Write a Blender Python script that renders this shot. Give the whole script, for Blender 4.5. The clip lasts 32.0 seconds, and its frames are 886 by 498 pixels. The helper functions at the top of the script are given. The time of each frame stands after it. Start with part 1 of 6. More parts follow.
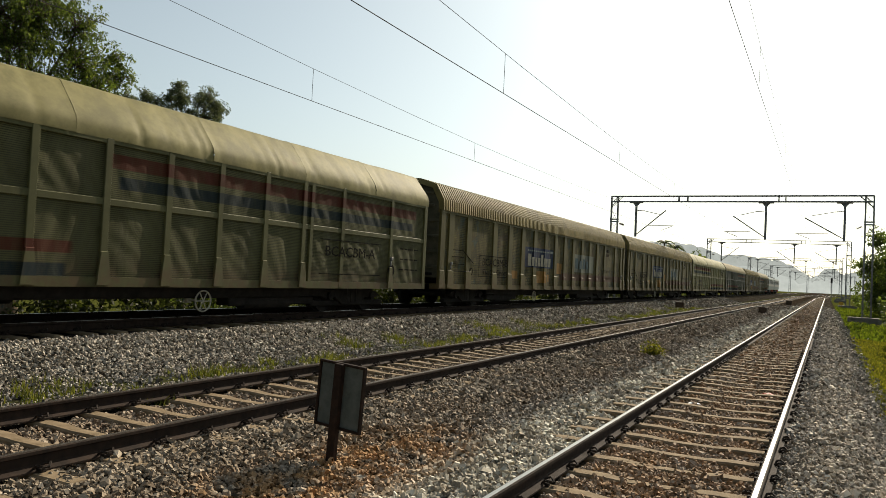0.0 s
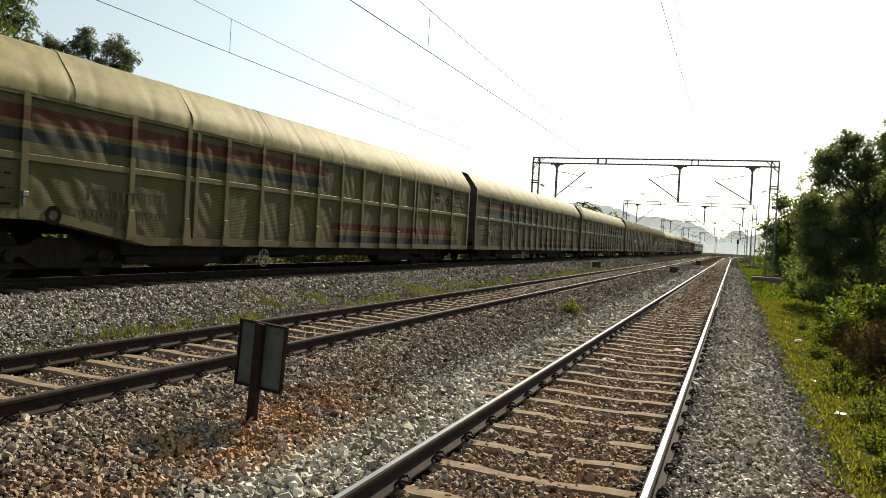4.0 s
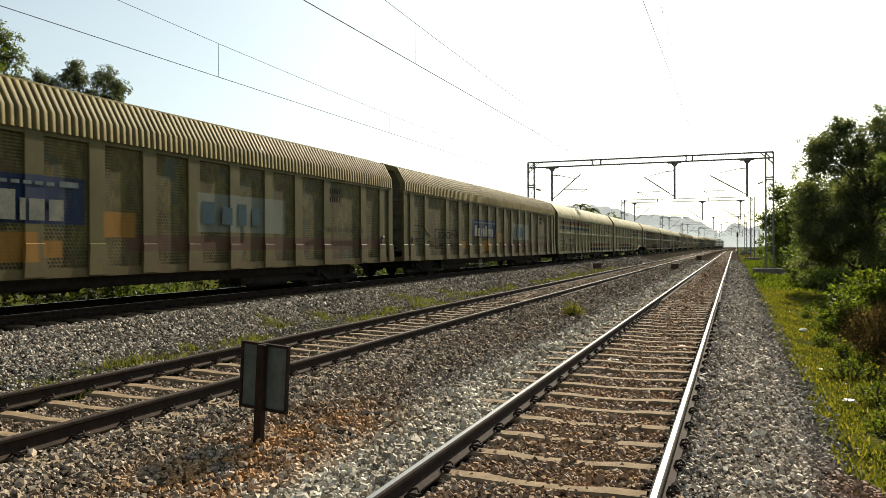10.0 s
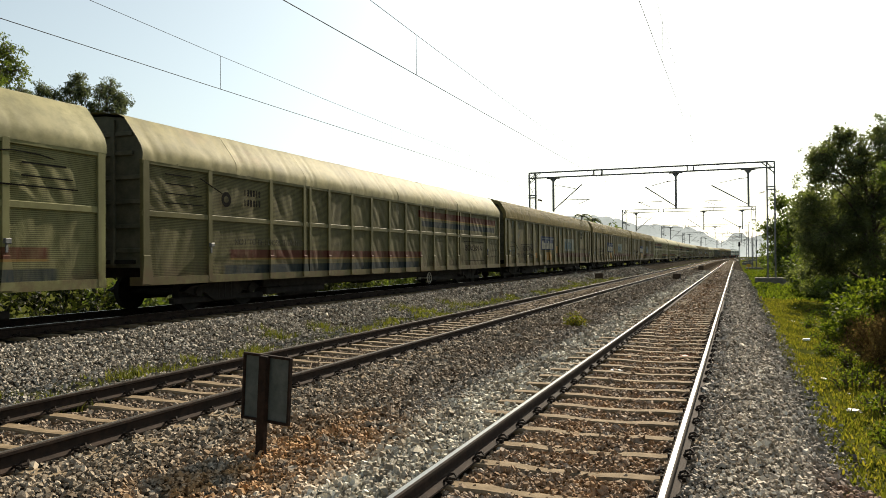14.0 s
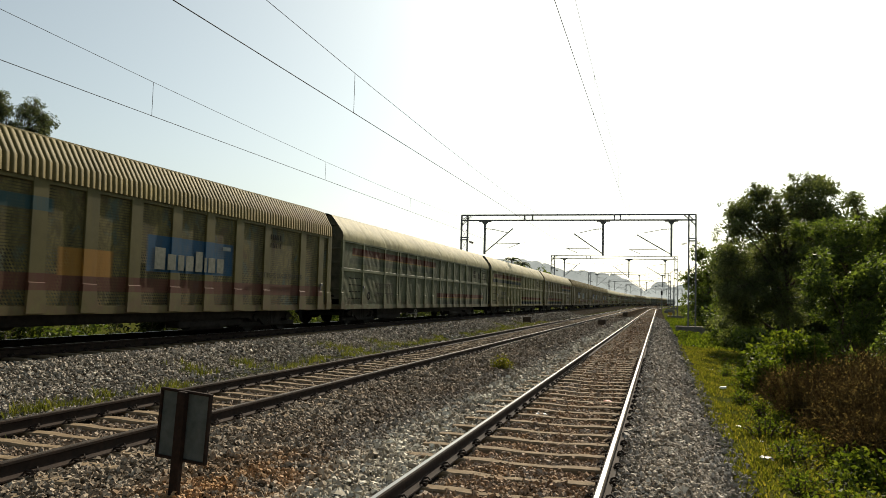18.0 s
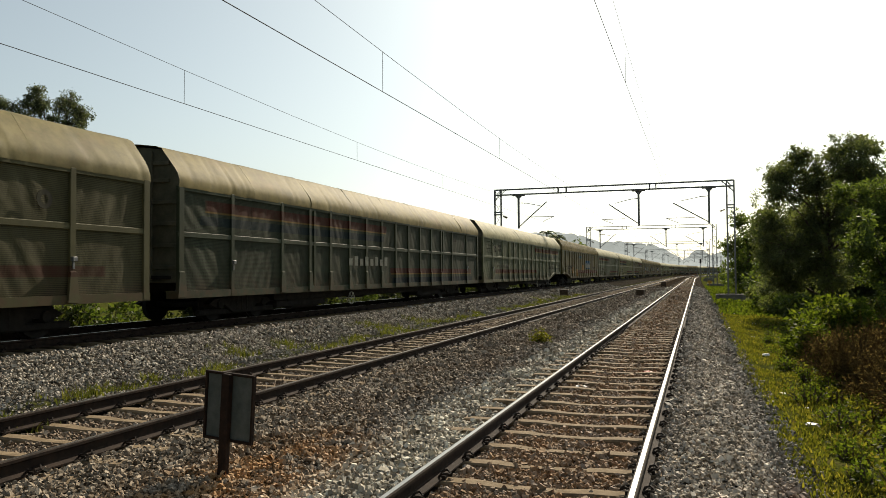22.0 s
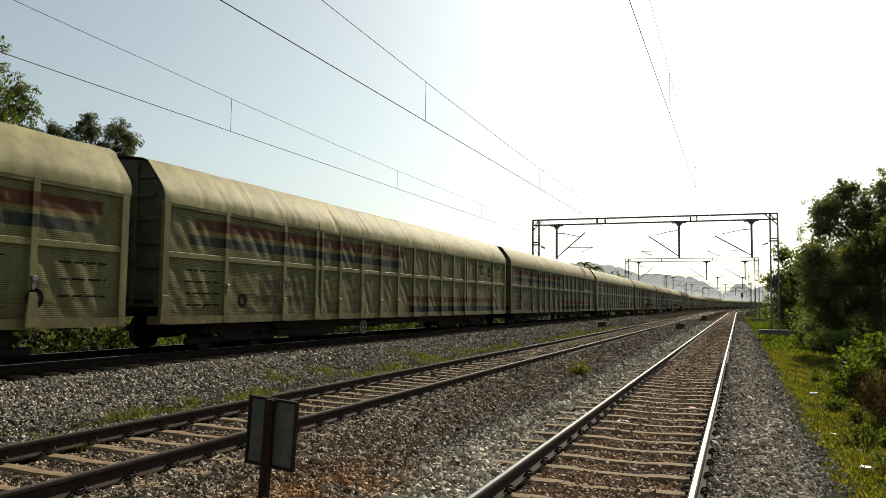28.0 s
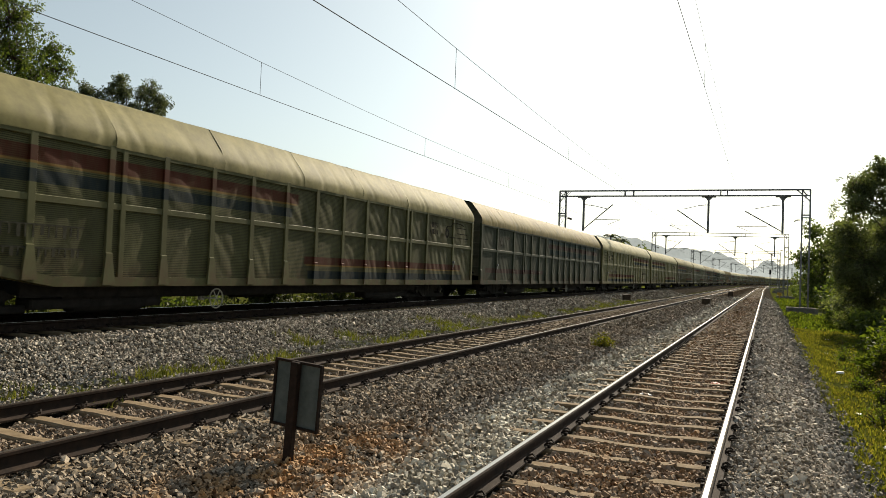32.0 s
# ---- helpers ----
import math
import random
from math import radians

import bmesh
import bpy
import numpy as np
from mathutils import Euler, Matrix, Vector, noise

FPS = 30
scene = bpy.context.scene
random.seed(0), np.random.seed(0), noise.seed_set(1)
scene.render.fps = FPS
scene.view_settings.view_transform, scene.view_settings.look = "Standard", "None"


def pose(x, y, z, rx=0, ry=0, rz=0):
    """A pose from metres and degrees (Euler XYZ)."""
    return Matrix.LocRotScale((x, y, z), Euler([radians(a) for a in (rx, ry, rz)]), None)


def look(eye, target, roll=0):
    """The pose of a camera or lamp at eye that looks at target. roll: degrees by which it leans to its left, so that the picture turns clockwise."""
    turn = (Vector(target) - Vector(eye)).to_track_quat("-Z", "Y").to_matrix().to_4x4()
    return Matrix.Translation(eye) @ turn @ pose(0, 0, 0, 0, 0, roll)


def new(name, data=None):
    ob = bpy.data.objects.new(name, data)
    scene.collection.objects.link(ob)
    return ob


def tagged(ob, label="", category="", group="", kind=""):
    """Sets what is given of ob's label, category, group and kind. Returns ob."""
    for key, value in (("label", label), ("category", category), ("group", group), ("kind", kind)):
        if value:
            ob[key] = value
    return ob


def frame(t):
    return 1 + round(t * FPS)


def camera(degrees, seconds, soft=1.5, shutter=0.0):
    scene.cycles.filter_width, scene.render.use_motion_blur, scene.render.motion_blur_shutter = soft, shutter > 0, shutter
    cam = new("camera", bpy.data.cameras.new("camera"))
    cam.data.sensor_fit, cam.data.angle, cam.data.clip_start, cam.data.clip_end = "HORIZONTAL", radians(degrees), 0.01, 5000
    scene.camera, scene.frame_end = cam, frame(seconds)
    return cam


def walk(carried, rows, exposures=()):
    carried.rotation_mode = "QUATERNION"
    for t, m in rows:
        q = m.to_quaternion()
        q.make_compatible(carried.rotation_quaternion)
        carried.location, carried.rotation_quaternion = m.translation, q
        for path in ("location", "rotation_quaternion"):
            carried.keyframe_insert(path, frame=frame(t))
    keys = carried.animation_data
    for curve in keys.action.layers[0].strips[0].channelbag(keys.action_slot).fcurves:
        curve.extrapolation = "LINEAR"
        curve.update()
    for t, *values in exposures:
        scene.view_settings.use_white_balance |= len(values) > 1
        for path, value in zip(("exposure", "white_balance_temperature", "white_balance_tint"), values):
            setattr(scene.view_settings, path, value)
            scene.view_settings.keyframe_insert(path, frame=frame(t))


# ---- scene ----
EYE = 1.70
cam = camera(61.04, 32.0, soft=0.85, shutter=0.04)
PATH = [
    (0.0, pose(-0.024, 0, EYE, 91.807, -2.830, 27.068)),
    (0.5, pose(-0.026, 0, EYE, 92.017, -2.187, 27.817)),
    (1.0, pose(-0.027, 0, EYE, 91.982, -1.651, 28.122)),
    (1.5, pose(-0.028, 0, EYE, 92.125, -1.615, 28.544)),
    (2.0, pose(-0.030, 0, EYE, 92.345, -1.869, 27.664)),
    (2.5, pose(-0.032, 0, EYE, 92.456, -2.998, 22.611)),
    (3.0, pose(-0.034, 0, EYE, 90.961, -3.831, 21.238)),
    (3.5, pose(-0.036, 0, EYE, 89.513, -3.544, 21.616)),
    (5.5, pose(0.000, 0, EYE, 88.845, -1.918, 18.198)),
    (6.0, pose(0.004, 0, EYE, 88.828, -1.945, 17.916)),
    (6.5, pose(0.008, 0, EYE, 89.441, -1.891, 17.908)),
    (7.0, pose(0.012, 0, EYE, 89.727, -1.146, 17.895)),
    (7.5, pose(0.012, 0, EYE, 89.976, -1.515, 17.928)),
    (8.0, pose(0.012, 0, EYE, 90.064, -1.970, 18.849)),
    (8.5, pose(0.013, 0, EYE, 90.057, -0.855, 19.905)),
    (9.0, pose(0.013, 0, EYE, 90.076, -0.163, 20.849)),
    (9.5, pose(0.013, 0, EYE, 90.095, 0.495, 20.984)),
    (10.0, pose(0.009, 0, EYE, 89.808, 0.215, 21.152)),
    (10.5, pose(0.005, 0, EYE, 89.580, 0.005, 21.292)),
    (11.0, pose(0.005, 0, EYE, 89.555, -0.174, 21.016)),
    (11.5, pose(0.005, 0, EYE, 89.713, 0.060, 20.463)),
    (12.0, pose(0.005, 0, EYE, 89.648, 0.183, 20.214)),
    (12.5, pose(0.005, 0, EYE, 89.623, -0.066, 19.982)),
    (13.0, pose(0.005, 0, EYE, 89.762, 0.559, 20.307)),
    (13.5, pose(0.005, 0, EYE, 90.202, 1.067, 21.313)),
    (15.5, pose(-0.006, 0, EYE, 91.947, -2.382, 19.265)),
    (16.0, pose(-0.009, 0, EYE, 92.512, -2.069, 18.370)),
    (16.5, pose(-0.012, 0, EYE, 93.160, -1.331, 17.840)),
    (17.0, pose(-0.006, 0, EYE, 93.505, -1.281, 16.850)),
    (17.5, pose(0.000, 0, EYE, 93.647, -1.253, 16.273)),
    (18.0, pose(0.000, 0, EYE, 93.686, -1.552, 15.938)),
    (18.5, pose(0.000, 0, EYE, 93.384, -1.292, 15.638)),
    (19.0, pose(0.000, 0, EYE, 92.821, -0.970, 15.471)),
    (19.5, pose(0.000, 0, EYE, 92.098, 0.043, 16.882)),
    (20.0, pose(0.000, 0, EYE, 91.585, 1.069, 18.028)),
    (20.5, pose(0.000, 0, EYE, 91.602, 0.808, 18.325)),
    (21.0, pose(0.000, 0, EYE, 91.385, 1.177, 18.489)),
    (21.5, pose(0.000, 0, EYE, 91.554, 0.459, 18.612)),
    (22.0, pose(0.000, 0, EYE, 91.863, 0.384, 18.666)),
    (22.5, pose(0.000, 0, EYE, 91.877, 1.068, 18.452)),
    (23.0, pose(0.000, 0, EYE, 91.952, 0.507, 18.330)),
    (23.5, pose(0.000, 0, EYE, 91.997, 0.475, 18.026)),
    (24.0, pose(0.000, 0, EYE, 91.711, 0.434, 17.740)),
    (24.5, pose(0.000, 0, EYE, 91.659, 0.442, 17.714)),
    (25.0, pose(0.000, 0, EYE, 91.790, 1.793, 17.764)),
    (25.5, pose(-0.012, 0, EYE, 93.250, 1.100, 18.646)),
    (26.0, pose(-0.018, 0, EYE, 94.021, -0.579, 19.951)),
    (26.5, pose(-0.030, 0, EYE, 94.011, -0.298, 20.951)),
    (28.5, pose(-0.100, 0, EYE, 94.077, -1.284, 21.926)),
    (29.0, pose(-0.101, 0, EYE, 93.833, -1.570, 23.878)),
    (29.5, pose(-0.101, 0, EYE, 93.531, -1.132, 24.133)),
    (30.0, pose(-0.102, 0, EYE, 93.353, -1.208, 23.826)),
    (30.5, pose(-0.103, 0, EYE, 92.997, -1.457, 23.280)),
    (31.0, pose(-0.104, 0, EYE, 92.598, -1.855, 23.033)),
    (31.5, pose(-0.104, 0, EYE, 92.032, -2.406, 23.028)),
    (32.0, pose(-0.105, 0, EYE, 91.616, -2.231, 23.229)),
]
EXPOSURES = [(0.0, 0.5), (1.0, 0.62), (2.0, 0.72), (3.5, 0.74), (6.0, 0.97), (7.5, 0.90), (9.0, 0.85), (13.0, 0.82), (16.0, 0.62), (17.5, 0.42), (26.0, 0.43), (29.0, 0.38), (30.0, 0.37), (31.0, 0.44), (32.0, 0.54)]
walk(cam, PATH, EXPOSURES)

# ------------------------------------------------------------ light
SUN_EL, SUN_AZ = 35.0, 6.0          # azimuth: degrees from the track's run towards +x
world = bpy.data.worlds.new("world")
scene.world = world
world.use_nodes = True
_nt = world.node_tree
_bg = _nt.nodes["Background"]
_sky = _nt.nodes.new("ShaderNodeTexSky")
_sky.sky_type = 'NISHITA'
_sky.sun_disc = False
_sky.sun_elevation = radians(SUN_EL)
_sky.sun_rotation = radians(SUN_AZ)
_sky.air_density, _sky.dust_density, _sky.ozone_density = 1.0, 2.0, 1.0
_pale = _nt.nodes.new("ShaderNodeHueSaturation")      # a hazy, milky sky
_pale.inputs["Saturation"].default_value = 0.55
_nt.links.new(_sky.outputs[0], _pale.inputs["Color"])
_milk = _nt.nodes.new("ShaderNodeMix")
_milk.data_type, _milk.blend_type = "RGBA", "MULTIPLY"
_milk.inputs[0].default_value = 1.0
_milk.inputs[7].default_value = (0.935, 1.0, 0.94, 1)
_nt.links.new(_pale.outputs[0], _milk.inputs[6])
_nt.links.new(_milk.outputs[2], _bg.inputs[0])
_bg.inputs[1].default_value = 0.088
sun = new("sun", bpy.data.lights.new("sun", "SUN"))
sun.data.energy, sun.data.angle, sun.data.color = 4.8, radians(0.6), (1.0, 0.87, 0.68)
_s = Vector((math.sin(radians(SUN_AZ)) * math.cos(radians(SUN_EL)), math.cos(radians(SUN_AZ)) * math.cos(radians(SUN_EL)), math.sin(radians(SUN_EL))))
sun.matrix_world = look(_s * 60, (0, 0, 0))

# ------------------------------------------------------------ materials


class Mat:
    """A node material under construction."""

    def __init__(self, name, rough=0.8, metal=0.0):
        self.m = bpy.data.materials.new(name)
        self.m.use_nodes = True
        self.t = self.m.node_tree
        self.b = self.t.nodes["Principled BSDF"]
        self.b.inputs["Roughness"].default_value = rough
        self.b.inputs["Metallic"].default_value = metal
        if rough > 0.55 and not metal:
            self.b.inputs["Specular IOR Level"].default_value = 0.15
        self.co = None

    def n(self, kind, **kw):
        nd = self.t.nodes.new(kind)
        for k, v in kw.items():
            nd.inputs[k.replace("_", " ")].default_value = v
        return nd

    def l(self, a, b):
        self.t.links.new(a, b)

    def coord(self):
        if not self.co:
            self.co = self.n("ShaderNodeTexCoord").outputs["Object"]
        return self.co

    def noise(self, scale, detail=3.0, rough=0.6, stretch=None, dist=0.0):
        nd = self.n("ShaderNodeTexNoise", Scale=scale, Detail=detail, Roughness=rough, Distortion=dist)
        src = self.coord()
        if stretch:
            mp = self.n("ShaderNodeMapping")
            mp.inputs["Scale"].default_value = stretch
            self.l(src, mp.inputs[0])
            src = mp.outputs[0]
        self.l(src, nd.inputs["Vector"])
        return nd.outputs[0]

    def ramp(self, fac, *stops):
        nd = self.t.nodes.new("ShaderNodeValToRGB")
        el = nd.color_ramp.elements
        while len(el) < len(stops):
            el.new(0.5)
        for e, (p, c) in zip(el, stops):
            e.position = p
            e.color = (*c, 1) if len(c) == 3 else c
        self.l(fac, nd.inputs[0])
        return nd.outputs[0]

    def mix(self, fac, a, b, mode="MIX"):
        nd = self.t.nodes.new("ShaderNodeMix")
        nd.data_type, nd.blend_type = "RGBA", mode
        for val, sock in ((fac, nd.inputs[0]), (a, nd.inputs[6]), (b, nd.inputs[7])):
            if isinstance(val, (int, float)):
                sock.default_value = val
            elif isinstance(val, tuple):
                sock.default_value = (*val, 1)
            else:
                self.l(val, sock)
        return nd.outputs[2]

    def math(self, op, a, b=0.0, c=0.0):
        nd = self.t.nodes.new("ShaderNodeMath")
        nd.operation = op
        for val, sock in zip((a, b, c), nd.inputs):
            if isinstance(val, (int, float)):
                sock.default_value = val
            else:
                self.l(val, sock)
        return nd.outputs[0]

    def axes(self):
        nd = self.n("ShaderNodeSeparateXYZ")
        self.l(self.coord(), nd.inputs[0])
        return nd.outputs

    def band(self, v, lo, hi, soft=0.01):
        """1 between lo and hi, 0 outside."""
        a = self.t.nodes.new("ShaderNodeMapRange")
        b = self.t.nodes.new("ShaderNodeMapRange")
        for nd, x0, x1, y0, y1 in ((a, lo - soft, lo + soft, 0, 1), (b, hi - soft, hi + soft, 1, 0)):
            self.l(v, nd.inputs[0])
            for i, q in enumerate((x0, x1, y0, y1)):
                nd.inputs[i + 1].default_value = q
        return self.math("MULTIPLY", a.outputs[0], b.outputs[0])

    def island(self):
        return self.n("ShaderNodeNewGeometry").outputs["Random Per Island"]

    def rnd(self):
        return self.n("ShaderNodeObjectInfo").outputs["Random"]

    def col(self, c):
        if isinstance(c, tuple):
            self.b.inputs["Base Color"].default_value = (*c, 1)
        else:
            self.l(c, self.b.inputs["Base Color"])
        return self

    def bump(self, h, strength=0.4, dist=0.01):
        nd = self.n("ShaderNodeBump", Strength=strength, Distance=dist)
        self.l(h, nd.inputs["Height"])
        self.l(nd.outputs[0], self.b.inputs["Normal"])
        return self

    def done(self):
        return self.m


def simple(name, a, b, scale=6.0, rough=0.8, metal=0.0, bump=0.2, dist=0.01, stretch=None):
    m = Mat(name, rough, metal)
    f = m.noise(scale, 4.0, 0.65, stretch)
    m.col(m.ramp(f, (0.3, a), (0.7, b)))
    if bump:
        m.bump(m.noise(scale * 5, 3.0), bump, dist)
    return m.done()


def stone_tint(m, base):
    """Rust and clay stains of the ballast: brown between the rails, orange round the low sign."""
    x, y, _ = m.axes()
    n1 = m.noise(0.9, 3.0)
    n2 = m.noise(3.0, 2.0)
    crib = m.math("MULTIPLY", m.band(x, -2.2, -0.6, 0.12), m.ramp(n2, (0.3, (0.35, 0.35, 0.35)), (0.65, (1, 1, 1))))
    c = m.mix(crib, base, m.mix(0.74, base, (0.33, 0.190, 0.084)))
    crib2 = m.math("MULTIPLY", m.band(x, -7.4, -5.9, 0.15), 0.6)
    c = m.mix(crib2, c, m.mix(0.5, c, (0.13, 0.075, 0.04)))
    old = m.math("MULTIPLY", m.band(x, -8.3, -3.75, 0.35), 0.8)
    c = m.mix(old, c, m.mix(1.0, c, (1.04, 0.92, 0.77), "MULTIPLY"))
    fresh = m.math("MULTIPLY", m.band(x, -3.55, -2.35, 0.2), 0.9)
    c = m.mix(fresh, c, m.mix(1.0, c, (1.85, 1.88, 1.78), "MULTIPLY"))
    side = m.math("MULTIPLY", m.band(x, -0.3, 0.75, 0.2), 0.7)
    c = m.mix(side, c, m.mix(1.0, c, (1.95, 1.85, 1.70), "MULTIPLY"))
    bank = m.math("MULTIPLY", m.band(x, -11.3, -9.2, 0.3), 0.8)
    c = m.mix(bank, c, m.mix(1.0, c, (1.34, 1.31, 1.24), "MULTIPLY"))
    spot = m.math("MULTIPLY", m.band(x, -4.5, -3.35, 0.35), m.band(y, 3.8, 8.0, 0.9))
    spot = m.math("MULTIPLY", spot, m.ramp(n2, (0.38, (0, 0, 0)), (0.55, (1, 1, 1))))
    c = m.mix(spot, c, m.mix(0.70, c, (0.40, 0.215, 0.08)))
    mid = m.math("MULTIPLY", m.band(x, -5.2, -2.9, 0.3), m.ramp(n1, (0.45, (0, 0, 0)), (0.6, (0.6, 0.6, 0.6))))
    c = m.mix(mid, c, m.mix(0.5, c, (0.17, 0.105, 0.055)))
    edge = m.math("MULTIPLY", m.band(x, 0.75, 3.2, 0.2), m.band(y, 1.0, 8.0, 0.5))
    c = m.mix(edge, c, m.mix(0.8, c, (0.25, 0.135, 0.08)))
    return c


_m = Mat("ballast_stone", 0.85)
_c = _m.ramp(_m.island(), (0.0, (0.105, 0.090, 0.072)), (0.3, (0.18, 0.160, 0.132)), (0.75, (0.30, 0.274, 0.236)), (1.0, (0.43, 0.40, 0.35)))
M_STONE = _m.col(stone_tint(_m, _c)).bump(_m.noise(60, 3.0), 0.4, 0.008).done()

_m = Mat("ground_soil", 0.95)
_x, _y, _z = _m.axes()
_v = _m.n("ShaderNodeTexVoronoi", Scale=17.0)
_m.l(_m.coord(), _v.inputs["Vector"])
_vs = _m.n("ShaderNodeSeparateColor")
_m.l(_v.outputs["Color"], _vs.inputs[0])
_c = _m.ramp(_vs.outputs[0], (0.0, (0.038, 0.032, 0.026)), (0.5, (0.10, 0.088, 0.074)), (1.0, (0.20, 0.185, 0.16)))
# patchy tone, multiplied low to paint in the shade between stones
_gap_shade = _m.ramp(_m.noise(1.6, 5.0, 0.7), (0.3, (0.13, 0.13, 0.13)), (0.7, (0.36, 0.36, 0.36)))
_c = _m.mix(1.0, stone_tint(_m, _c), _gap_shade, "MULTIPLY")
_soil = _m.ramp(_m.noise(2.5, 5.0), (0.3, (0.036, 0.042, 0.010)), (0.55, (0.062, 0.068, 0.015)), (0.75, (0.085, 0.066, 0.03)))
_edge = _m.math("ADD", _x, _m.math("MULTIPLY", _m.math("SUBTRACT", _m.noise(1.3, 3.0), 0.5), 0.5))
_stones = _m.band(_edge, -15.0, 0.92, 0.12)
_strip = _m.math("MULTIPLY", _m.band(_edge, -9.2, -8.35, 0.25), _m.ramp(_m.noise(0.8, 3.0), (0.42, (0, 0, 0)), (0.58, (0.8, 0.8, 0.8))))
_c = _m.mix(_stones, _soil, _m.mix(_strip, _c, _soil))
_m.col(_c)
_d = _m.math("SUBTRACT", 1.0, _v.outputs["Distance"])
_m.b.inputs["Specular IOR Level"].default_value = 0.0
M_GROUND = _m.bump(_d, 1.0, 0.03).done()

M_RAILSIDE = simple("rail_rust", (0.012, 0.008, 0.006), (0.034, 0.021, 0.014), 9, 0.85, 0, 0.4, 0.004)
M_RAILDULL = simple("rail_dull", (0.19, 0.165, 0.14), (0.36, 0.32, 0.28), 4, 0.30, 0.9, 0.1, 0.002, (3, 0.2, 3))
M_RAILTOP = simple("rail_polished", (0.30, 0.28, 0.25), (0.45, 0.43, 0.39), 3, 0.30, 1.0, 0.05, 0.001, (3, 0.15, 3))
M_SLEEPER = simple("sleeper_concrete", (0.115, 0.082, 0.046), (0.245, 0.184, 0.115), 5, 0.9, 0, 0.4, 0.008)
M_CLIP = simple("clip_iron", (0.014, 0.010, 0.008), (0.036, 0.026, 0.019), 20, 0.75, 0.0, 0.3)
M_STEEL = simple("galvanised_steel", (0.10, 0.10, 0.10), (0.19, 0.19, 0.185), 4, 0.55, 0.5, 0.2)
M_DARKSTEEL = simple("dark_steel", (0.009, 0.008, 0.007), (0.024, 0.021, 0.018), 5, 0.8, 0, 0.3)
M_WIRE = simple("wire_copper", (0.03, 0.03, 0.03), (0.06, 0.06, 0.058), 2, 0.9, 0, 0)
M_CONC = simple("concrete", (0.12, 0.11, 0.09), (0.22, 0.20, 0.17), 4, 0.9, 0, 0.4)
M_PORC = simple("porcelain", (0.06, 0.03, 0.02), (0.11, 0.05, 0.03), 8, 0.25, 0, 0)
M_SIGNBACK = simple("sign_back_paint", (0.055, 0.066, 0.060), (0.105, 0.115, 0.105), 7, 0.6, 0, 0.15)
M_SIGNFRAME = simple("sign_rust", (0.012, 0.008, 0.006), (0.035, 0.02, 0.013), 12, 0.85, 0, 0.3)
M_BROWNBOX = simple("brown_paint", (0.045, 0.030, 0.019), (0.085, 0.060, 0.038), 6, 0.6, 0, 0.2)
M_YELLOW = simple("yellow_paint", (0.45, 0.24, 0.03), (0.6, 0.36, 0.06), 6, 0.6, 0, 0.2)
M_LITTER = simple("pale_plastic", (0.6, 0.6, 0.58), (0.8, 0.8, 0.78), 8, 0.5, 0, 0.2)
M_PALEGREEN = simple("pale_green_plastic", (0.36, 0.48, 0.30), (0.52, 0.62, 0.44), 8, 0.5, 0, 0.2)
M_RED = simple("red_plastic", (0.5, 0.05, 0.03), (0.6, 0.09, 0.05), 8, 0.5, 0, 0.2)
M_BARK = simple("bark", (0.05, 0.035, 0.022), (0.12, 0.09, 0.065), 6, 0.95, 0, 0.8, 0.02, (4, 4, 1))


def leaf_material(name, dark, mid, light, trans, gloss=0.2):
    m = Mat(name, 0.55 if gloss else 1.0)
    c = m.ramp(m.island(), (0.0, dark), (0.55, mid), (1.0, light))
    m.col(c)
    m.b.inputs["Specular IOR Level"].default_value = gloss
    tr = m.n("ShaderNodeBsdfTranslucent")
    m.l(m.mix(1.0, c, trans, "MULTIPLY"), tr.inputs[0])
    mx = m.n("ShaderNodeMixShader", Fac=0.52)
    m.l(m.b.outputs[0], mx.inputs[1])
    m.l(tr.outputs[0], mx.inputs[2])
    m.l(mx.outputs[0], m.t.nodes["Material Output"].inputs[0])
    return m.done()


# dark tree leaves, their colour lifted to paint in the haze
M_LEAF_DARK_HAZED = leaf_material("leaf_dark_hazed", (0.058, 0.068, 0.036), (0.108, 0.122, 0.060), (0.150, 0.164, 0.080), (1.4, 1.5, 0.6))
M_LEAF = leaf_material("leaf_green", (0.042, 0.055, 0.016), (0.085, 0.112, 0.028), (0.135, 0.155, 0.042), (1.25, 1.38, 0.58))
M_LEAF_OLIVE = leaf_material("leaf_olive", (0.046, 0.055, 0.034), (0.086, 0.098, 0.060), (0.125, 0.138, 0.085), (1.3, 1.4, 0.8))
# darkened leaf colour: paints in the shade on the scrub behind the train
M_LEAF_SHADED = leaf_material("leaf_shaded", (0.012, 0.015, 0.006), (0.024, 0.030, 0.011), (0.045, 0.049, 0.016), (1.2, 1.3, 0.5))
M_LEAF_BRIGHT = leaf_material("leaf_bright", (0.033, 0.052, 0.010), (0.068, 0.094, 0.018), (0.115, 0.135, 0.03), (1.6, 1.6, 0.5), 0.06)
M_GRASS = leaf_material("grass_blades", (0.046, 0.056, 0.013), (0.106, 0.118, 0.024), (0.185, 0.168, 0.047), (1.6, 1.5, 0.5), 0.06)
M_STRIP = leaf_material("olive_grass", (0.042, 0.052, 0.017), (0.098, 0.108, 0.030), (0.125, 0.120, 0.042), (1.4, 1.4, 0.6), 0.05)
M_DRY = leaf_material("dry_twigs", (0.048, 0.038, 0.021), (0.090, 0.069, 0.036), (0.125, 0.108, 0.048), (1.4, 1.2, 0.7), 0.0)

